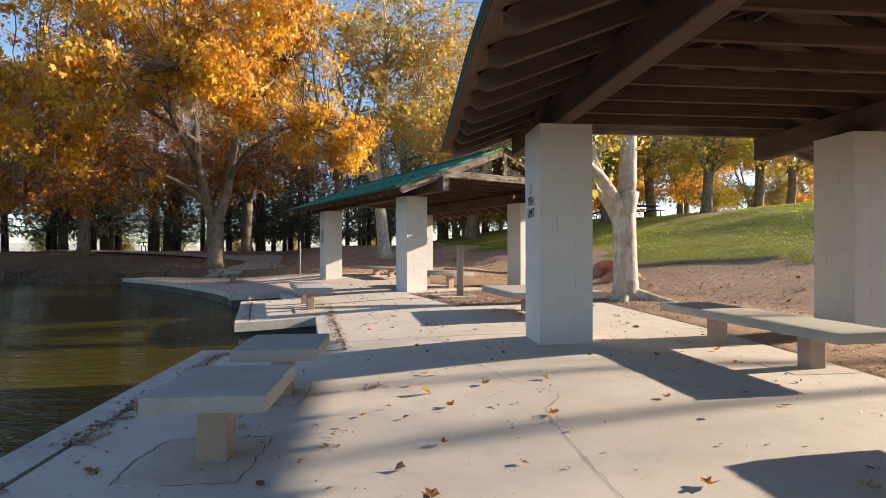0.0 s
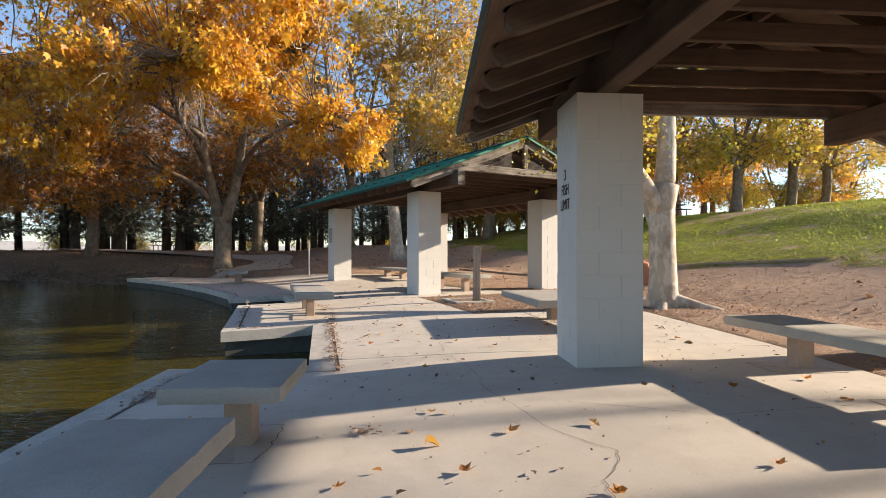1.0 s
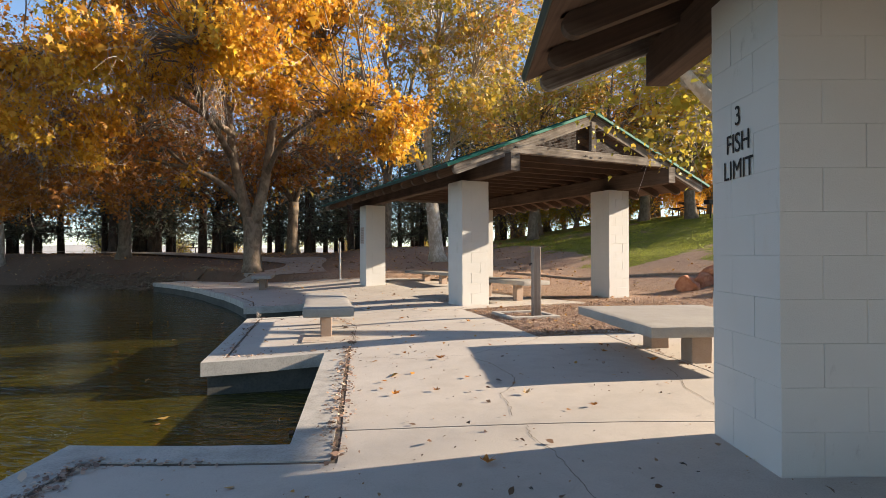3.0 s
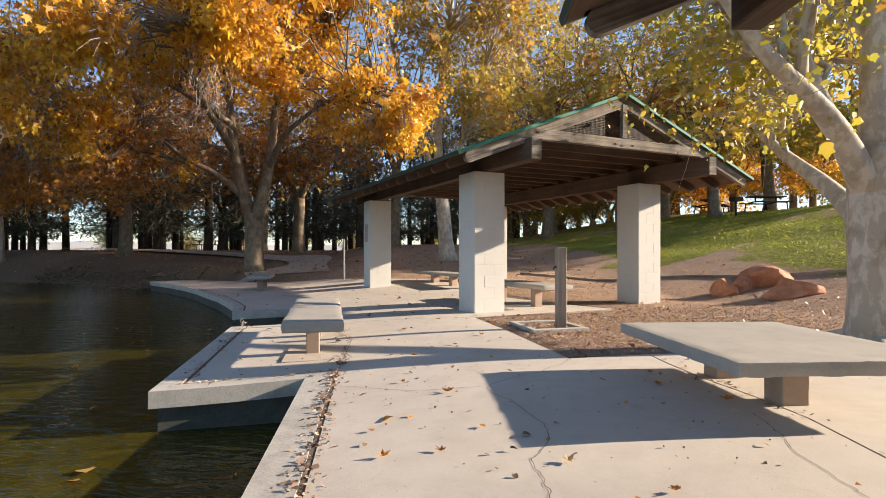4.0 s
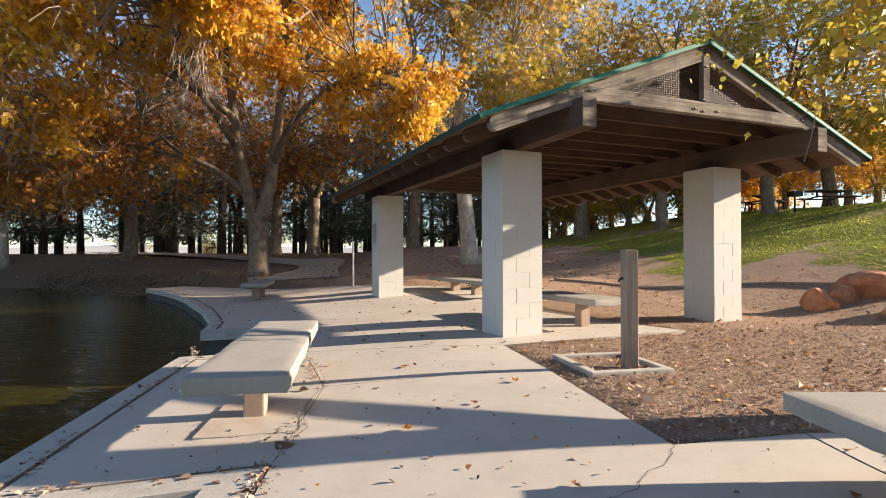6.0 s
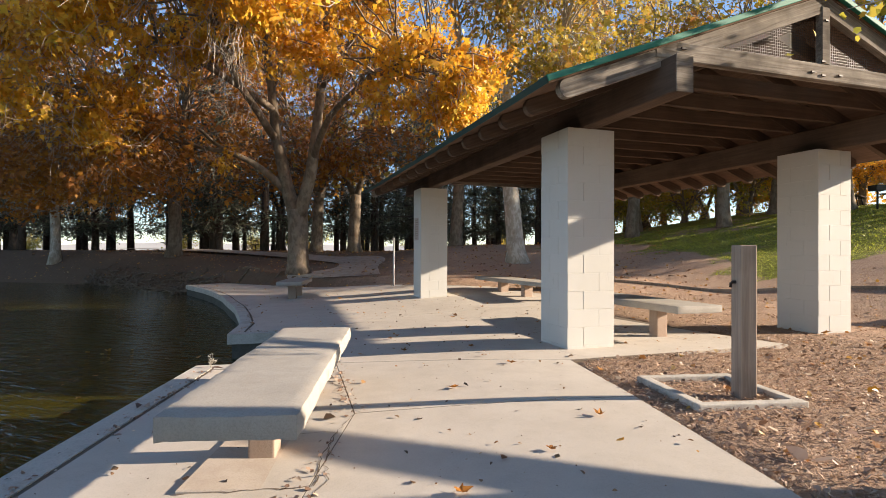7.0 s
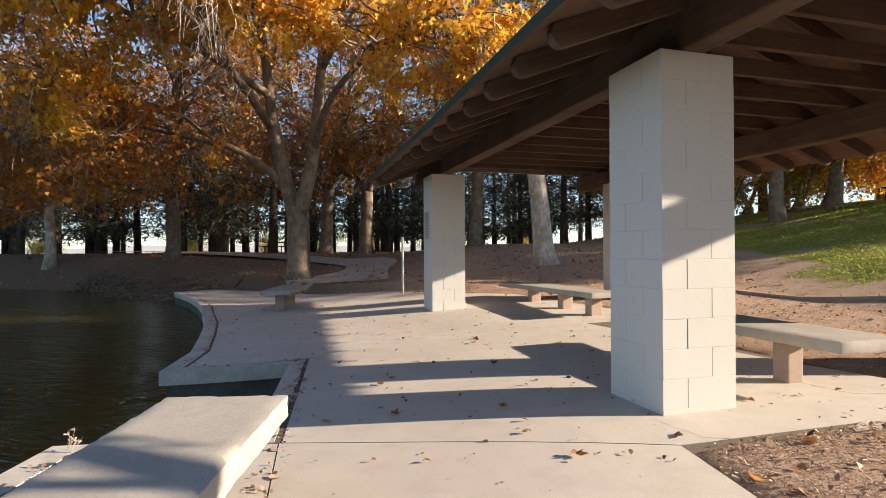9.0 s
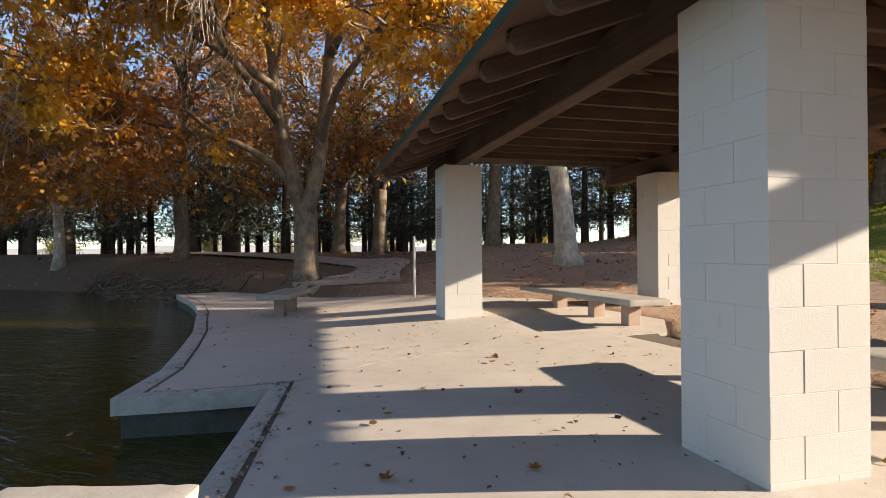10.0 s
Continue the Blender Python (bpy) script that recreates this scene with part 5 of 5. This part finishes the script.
ground_leaves("joint_litter", spots, 0.026, M_CHIP, "brown leaf litter caught in the pavement joints", "leaves", 8, LEAF3)

# mulch and litter on the bare ground
xs, ys = np.random.RandomState(3).uniform(-1.2, 9.5, 150000), np.random.RandomState(4).uniform(4.0, 20.5, 150000)
keep = (signed(PAVE_OUTLINE, xs, ys) > 0.03) & (np.random.RandomState(5).uniform(0, 1, 150000) < np.clip(1.35 - 0.055 * np.hypot(xs, ys - 7), 0.15, 1))
xs, ys = xs[keep], ys[keep]
zs = land_z(xs, ys) + 0.012
CHIP = np.array([(-0.10, 0), (0.12, 0.05), (0.16, 0.5), (0.04, 1.0), (-0.12, 0.7)])
rs = np.random.RandomState(14)
fx, fy = rs.uniform(-0.8, 5.5, 120000), rs.uniform(9.3, 15.0, 120000)
keep = (signed(PAVE_OUTLINE, fx, fy) > 0.01) & (rs.uniform(0, 1, 120000) < np.clip(1.3 - 0.2 * np.hypot(fx - 0.8, fy - 10.8), 0.2, 1))
fx, fy = fx[keep], fy[keep]
SLIVER = np.array([(-0.07, 0), (0.08, 0.04), (0.11, 0.5), (0.02, 1.0), (-0.09, 0.6)])
ground_leaves("mulch", np.stack([fx, fy, land_z(fx, fy) + 0.014], -1), 0.014, M_CHIP, "fine shredded bark mulch beside the path", "mulch", 19, SLIVER, 0.3, 0.6)
ground_leaves("mulch", np.stack([xs, ys, zs], -1), 0.018, M_CHIP, "brown bark mulch and dry leaf litter on bare ground", "mulch", 9, CHIP, 0.28, 0.5)
rs = np.random.RandomState(26)
cx, cy = rs.uniform(-0.9, 6.5, 16000), rs.uniform(8.8, 15.5, 16000)
keep = (signed(PAVE_OUTLINE, cx, cy) > 0.02) & (rs.uniform(0, 1, 16000) < np.clip(1.2 - 0.16 * np.hypot(cx - 1.2, cy - 10.6), 0.12, 1))
cx, cy = cx[keep], cy[keep]
ground_leaves("bark_chips", np.stack([cx, cy, land_z(cx, cy) + 0.02], -1), 0.021, M_CHIP, "coarse pale bark chips and curled leaf pieces on the mulch", "mulch", 29, LEAF3, 0.35, 0.5)
rs = np.random.RandomState(6)
xs, ys = rs.uniform(-1.2, 10.0, 2600), rs.uniform(4.0, 22, 2600)
keep = signed(PAVE_OUTLINE, xs, ys) > 0.05
xs, ys = xs[keep], ys[keep]
ground_leaves("dry_leaf_litter", np.stack([xs, ys, land_z(xs, ys) + 0.015], -1), 0.038, M_FALLEN, "dry orange and brown leaves lying on the mulch", "leaves", 10, LEAF5, 0.35, 0.4)
xs, ys = rs.uniform(-32, 2, 9000), rs.uniform(20, 46, 9000)
keep = (signed(PAVE_OUTLINE, xs, ys) > 0.05) & (signed(POND, xs, ys) > 0.4)
xs, ys = xs[keep], ys[keep]
ground_leaves("park_leaf_litter", np.stack([xs, ys, land_z(xs, ys) + 0.02], -1), 0.07, M_FALLEN, "dry brown leaves strewn over the bare park ground", "leaves", 11, LEAF3, 0.35, 0.4)

# turf
blades = []
rg = random.Random(21)
tries = 0
while len(blades) < 260000 and tries < 800000:
    tries += 1
    x, y = rg.uniform(-3, 24), rg.uniform(4, 37)
    d = math.hypot(x, y - 5)
    if rg.random() > (14 / max(14, d)) ** 1.2:
        continue
    t = turf_at(x, y)
    if t > 0.42 and rg.random() < t:
        blades.append((x, y))
bx, by = np.array(blades).T
off = signed(PAVE_OUTLINE, bx, by) > 0.4
bx, by = bx[off], by[off]
tuft = 0.0105 + 0.00078 * np.hypot(bx, by - 6)
ob = leaves_mesh("grass", np.stack([bx, by, land_z(bx, by)], -1), tuft, LEAF3, M_GRASS, None, 22, -0.45, 0.4, 0.5)
tagged(ob, "short bright green grass and clover on the hill", "grass", kind="stuff")

# knotted roots on the far bank of the pond
vs, fs = [], []
rr = random.Random(9)
for i in range(150):
    t = rr.random()
    x, y = -15.2 - 9.5 * t, 23.3 + 3.0 * min(1, t * 1.6) - 0.2 * t
    a = Vector((x + rr.gauss(0, 0.6), y + rr.gauss(0.9, 0.5), 0))
    b = a + Vector((rr.gauss(0.6, 1.1), rr.gauss(-0.9, 0.4), 0))
    pts = []
    for k in range(7):
        p = a.lerp(b, k / 6) + Vector((rr.gauss(0, 0.07), rr.gauss(0, 0.07), 0))
        p.z = max(land(p.x, p.y), WATER_Z - 0.05) + rr.uniform(0.0, 0.16)
        pts.append(p)
    r0 = rr.uniform(0.015, 0.05)
    tube(vs, fs, pts, [r0 * (1 - 0.1 * k) for k in range(7)], 5)
tagged(mesh_ob("root_tangle", vs, fs, M_BARK_GREY, None, True), "tangle of bare grey roots on the pond bank", "roots", kind="stuff")


# cracks in the concrete
def crack(line, width, seed):
    rc = random.Random(seed)
    pts = []
    for a, b in zip(line, line[1:]):
        n = max(2, int(math.hypot(b[0] - a[0], b[1] - a[1]) / 0.028))
        sway = rc.uniform(-0.05, 0.05)
        for i in range(n):
            t = i / n
            pts.append(Vector((a[0] + (b[0] - a[0]) * t + rc.gauss(0, 0.003) + sway * math.sin(3.14 * t) + 0.02 * noise.noise(Vector((t * 9, seed, 0))), a[1] + (b[1] - a[1]) * t + rc.gauss(0, 0.003) + 0.02 * noise.noise(Vector((t * 9, seed, 5))), 0)))
    v, f = [], []
    for i, p in enumerate(pts):
        d = (pts[min(i + 1, len(pts) - 1)] - pts[max(i - 1, 0)]).normalized()
        s = Vector((-d.y, d.x, 0)) * width * (0.55 + 0.4 * noise.noise(Vector((i * 0.35, seed, 2.0))))
        for q in (p - s, p + s):
            v.append((q.x, q.y, float(pave_z(q.x, q.y)) + 0.003))
        if i:
            f.append((2 * i - 2, 2 * i, 2 * i + 1, 2 * i - 1))
    mesh_ob("crack", v, f, M_SOIL, pavement)


crack([(0.10, 6.2), (0.23, 5.81), (0.40, 5.22), (0.55, 4.64), (0.79, 4.02), (1.13, 3.61), (0.99, 3.25), (1.05, 2.6)], 0.0035, 1)
crack([(-1.9, 8.45), (-1.04, 8.24), (-0.46, 8.39), (-0.25, 8.0), (-0.12, 7.69), (0.0, 7.2), (-0.1, 6.9), (0.0, 6.35)], 0.004, 4)
crack([(0.26, 9.56), (0.16, 9.25), (-0.01, 8.93), (-0.46, 8.39)], 0.004, 5)
crack([(1.35, 7.9), (1.3, 7.2), (1.38, 6.5)], 0.004, 6)
crack([(-2.42, 10.66), (-2.3, 10.1), (-2.05, 9.6), (-1.95, 9.1)], 0.004, 7)
crack([(1.05, 2.6), (1.15, 1.9), (1.2, 1.2)], 0.003, 9)
crack([(1.0, 4.5), (1.9, 4.2), (2.9, 4.5)], 0.003, 12)
crack([(-1.2, 13.2), (-0.9, 12.9), (-0.6, 12.95)], 0.003, 13)
crack([(-0.6, 15.2), (0.3, 14.3), (0.9, 14.5)], 0.005, 16)


# reddish footing slabs set into the pavement round the legs
def footing(x, y, lx, ly, turn):
    z = float(pave_z(x, y))
    ob = part("footing", roughen(box_bm((lx, ly, 0.06), bevel=0.006), 0.002, 8), M_PAD, pavement, "reddish concrete footing square")
    ob.matrix_basis = pose(x, y, z - 0.0265, 0, 0, turn)
    m = pose(x, y, 0, 0, 0, turn)
    ring = [m @ Vector((a * lx / 2, b * ly / 2, 0)) for a, b in ((-1, -1), (1, -1), (1, 1), (-1, 1), (-1, -1))]
    crack([(p.x, p.y) for p in ring], 0.006, 40 + x)


M_PAD = concrete("footing_concrete", (0.45, 0.38, 0.32), (0.51, 0.44, 0.375), (0.34, 0.26, 0.205), 120, 0.3, 0.3, 0.6)
footing(-1.02, 2.50, 0.62, 0.66, 5)
footing(-1.15, 3.78, 0.62, 0.62, 6)
footing(-2.54, 9.80, 0.68, 0.78, 20)
footing(3.42, 4.42, 0.62, 0.50, 10)
footing(3.18, 5.68, 0.62, 0.46, 10)


# ---------------------------------------------------------------- small things
def weed(x, y, seed):
    rw = random.Random(seed)
    v, f = [], []
    z = float(pave_z(x, y))
    for i in range(7):
        e = Vector((rw.gauss(0, 0.05), rw.gauss(0, 0.05), rw.uniform(0.08, 0.2)))
        way = [Vector((0, 0, 0)), e * 0.5 + Vector((rw.gauss(0, 0.01), 0, 0)), e]
        tube(v, f, way, [0.003, 0.0025, 0.0015], 4)
        for k in range(5):
            q = e * rw.uniform(0.4, 1.0)
            tube(v, f, [q, q + Vector((rw.gauss(0, 0.022), rw.gauss(0, 0.022), 0.015))], [0.002, 0.005], 4)
    ob = mesh_ob("dry_weed", v, f, M_TWIG)
    ob.matrix_basis = pose(x, y, z) @ Matrix.Diagonal((0.62, 0.62, 0.75, 1))
    tagged(ob, "dry brown weed sprouting from the curb joint", "weed")


weed(-4.62, 11.80, 3)


def picnic_table(x, y, turn):
    th = thing("picnic_table", pose(x, y, land(x, y), 0, 0, turn), "brown picnic table with benches on the hill", "table", "picnic tables")
    part("tabletop", box_bm((1.8, 0.75, 0.06), (0, 0, 0.75), 0.01), M_DARKWOOD, th)
    for s in (-1, 1):
        part("bench_seat", box_bm((1.8, 0.26, 0.05), (0, s * 0.72, 0.45), 0.01), M_DARKWOOD, th)
        vs, fs = [], []
        tube(vs, fs, [Vector((s * 0.6, -0.75, 0)), Vector((s * 0.6, -0.7, 0.42)), Vector((s * 0.6, 0, 0.5)), Vector((s * 0.6, 0.7, 0.42)), Vector((s * 0.6, 0.75, 0))], [0.035] * 5, 6)
        tube(vs, fs, [Vector((s * 0.6, 0, 0.45)), Vector((s * 0.6, 0, 0.74))], [0.04, 0.04], 6)
        mesh_ob("leg_frame", vs, fs, M_DARKMETAL, th, True)


picnic_table(11.6, 34.0, 20)
picnic_table(9.6, 36.0, 60)
picnic_table(-26.0, 43.0, 20)


def grill(x, y):
    th = thing("park_grill", pose(x, y, land(x, y), 0, 0, 25), "dark metal park grill on a post", "grill")
    vs, fs = [], []
    tube(vs, fs, [Vector((0, 0, -0.1)), Vector((0, 0, 0.75))], [0.04, 0.04], 8)
    mesh_ob("post", vs, fs, M_DARKMETAL, th, True)
    part("fire_box", box_bm((0.5, 0.4, 0.22), (0, 0, 0.86), 0.01), M_DARKMETAL, th)


grill(9.9, 33.2)

# low edging across the bare ground
v, f = [], []
for i in range(25):
    t = i / 24
    x, y = -0.6 + 9.6 * t, 22.6 - 8.0 * t + 1.2 * math.sin(t * 3.0)
    z = land(x, y)
    v += [(x, y, z - 0.1), (x + 0.03, y + 0.08, z - 0.1), (x + 0.03, y + 0.08, z + 0.07), (x, y, z + 0.07)]
    if i:
        k = 4 * i
        f += [(k - 4 + a, k + a, k + (a + 1) % 4, k - 4 + (a + 1) % 4) for a in range(4)]
tagged(mesh_ob("edging", v, f, M_POST), "low dark timber edging in the dirt", "edging", kind="structure")

# the footpath that climbs away between the trees
line = [Vector(p) for p in ((-9.9, 22.6), (-9.9, 23.4), (-10.0, 25.0), (-10.2, 27.0), (-11.2, 28.6), (-13.5, 29.8), (-17.0, 30.8), (-23, 32), (-33, 33.5), (-40, 34.5))]
path_bm = bmesh.new()
rows, spine = [], []
for a, b, c, d in zip(line, line[1:], line[2:], line[3:]):
    for i in range(16):
        t = i / 16
        spine.append(0.5 * (2 * b + (c - a) * t + (2 * a - 5 * b + 4 * c - d) * t * t + (3 * b - a - 3 * c + d) * t ** 3))
for i in range(1, len(spine) - 1):
    p = spine[i]
    d = (spine[i + 1] - spine[i - 1]).normalized()
    n = Vector((-d.y, d.x))
    half = 0.95 + 1.15 * max(0.0, 1 - i / 26)
    rows.append([path_bm.verts.new((p.x + n.x * w * half, p.y + n.y * w * half, land(p.x + n.x * w * half, p.y + n.y * w * half) + 0.018 + 0.0018 * max(0, i - 34))) for w in (-1, -0.66, -0.33, 0, 0.33, 0.66, 1)])
for r0, r1 in zip(rows, rows[1:]):
    for k in range(6):
        path_bm.faces.new((r0[k], r0[k + 1], r1[k + 1], r1[k]))
footpath = part("footpath", path_bm, concrete("dusty_path_concrete", (0.36, 0.30, 0.245), (0.42, 0.36, 0.30), (0.22, 0.16, 0.11), 60, 0.3, 0.3, 0.8), smooth=True)
tagged(footpath, "pale concrete footpath climbing between the trees", "path", kind="structure")

# leaves afloat
spots = []
for i in range(420):
    x, y = rl.uniform(-12, -1.2), rl.uniform(0, 14)
    if float(signed(POND, np.array([x]), np.array([y]))[0]) < -0.08 and (rl.random() < 0.25 or noise.noise(Vector((x * 0.7, y * 0.7, 3))) > 0.25):
        spots.append((x, y, WATER_Z + 0.004))
ground_leaves("floating_leaf_scatter", spots, 0.055, M_FALLEN, "yellow leaves floating on the pond", "leaves", 12, LEAF5, 0.05, 0.4)
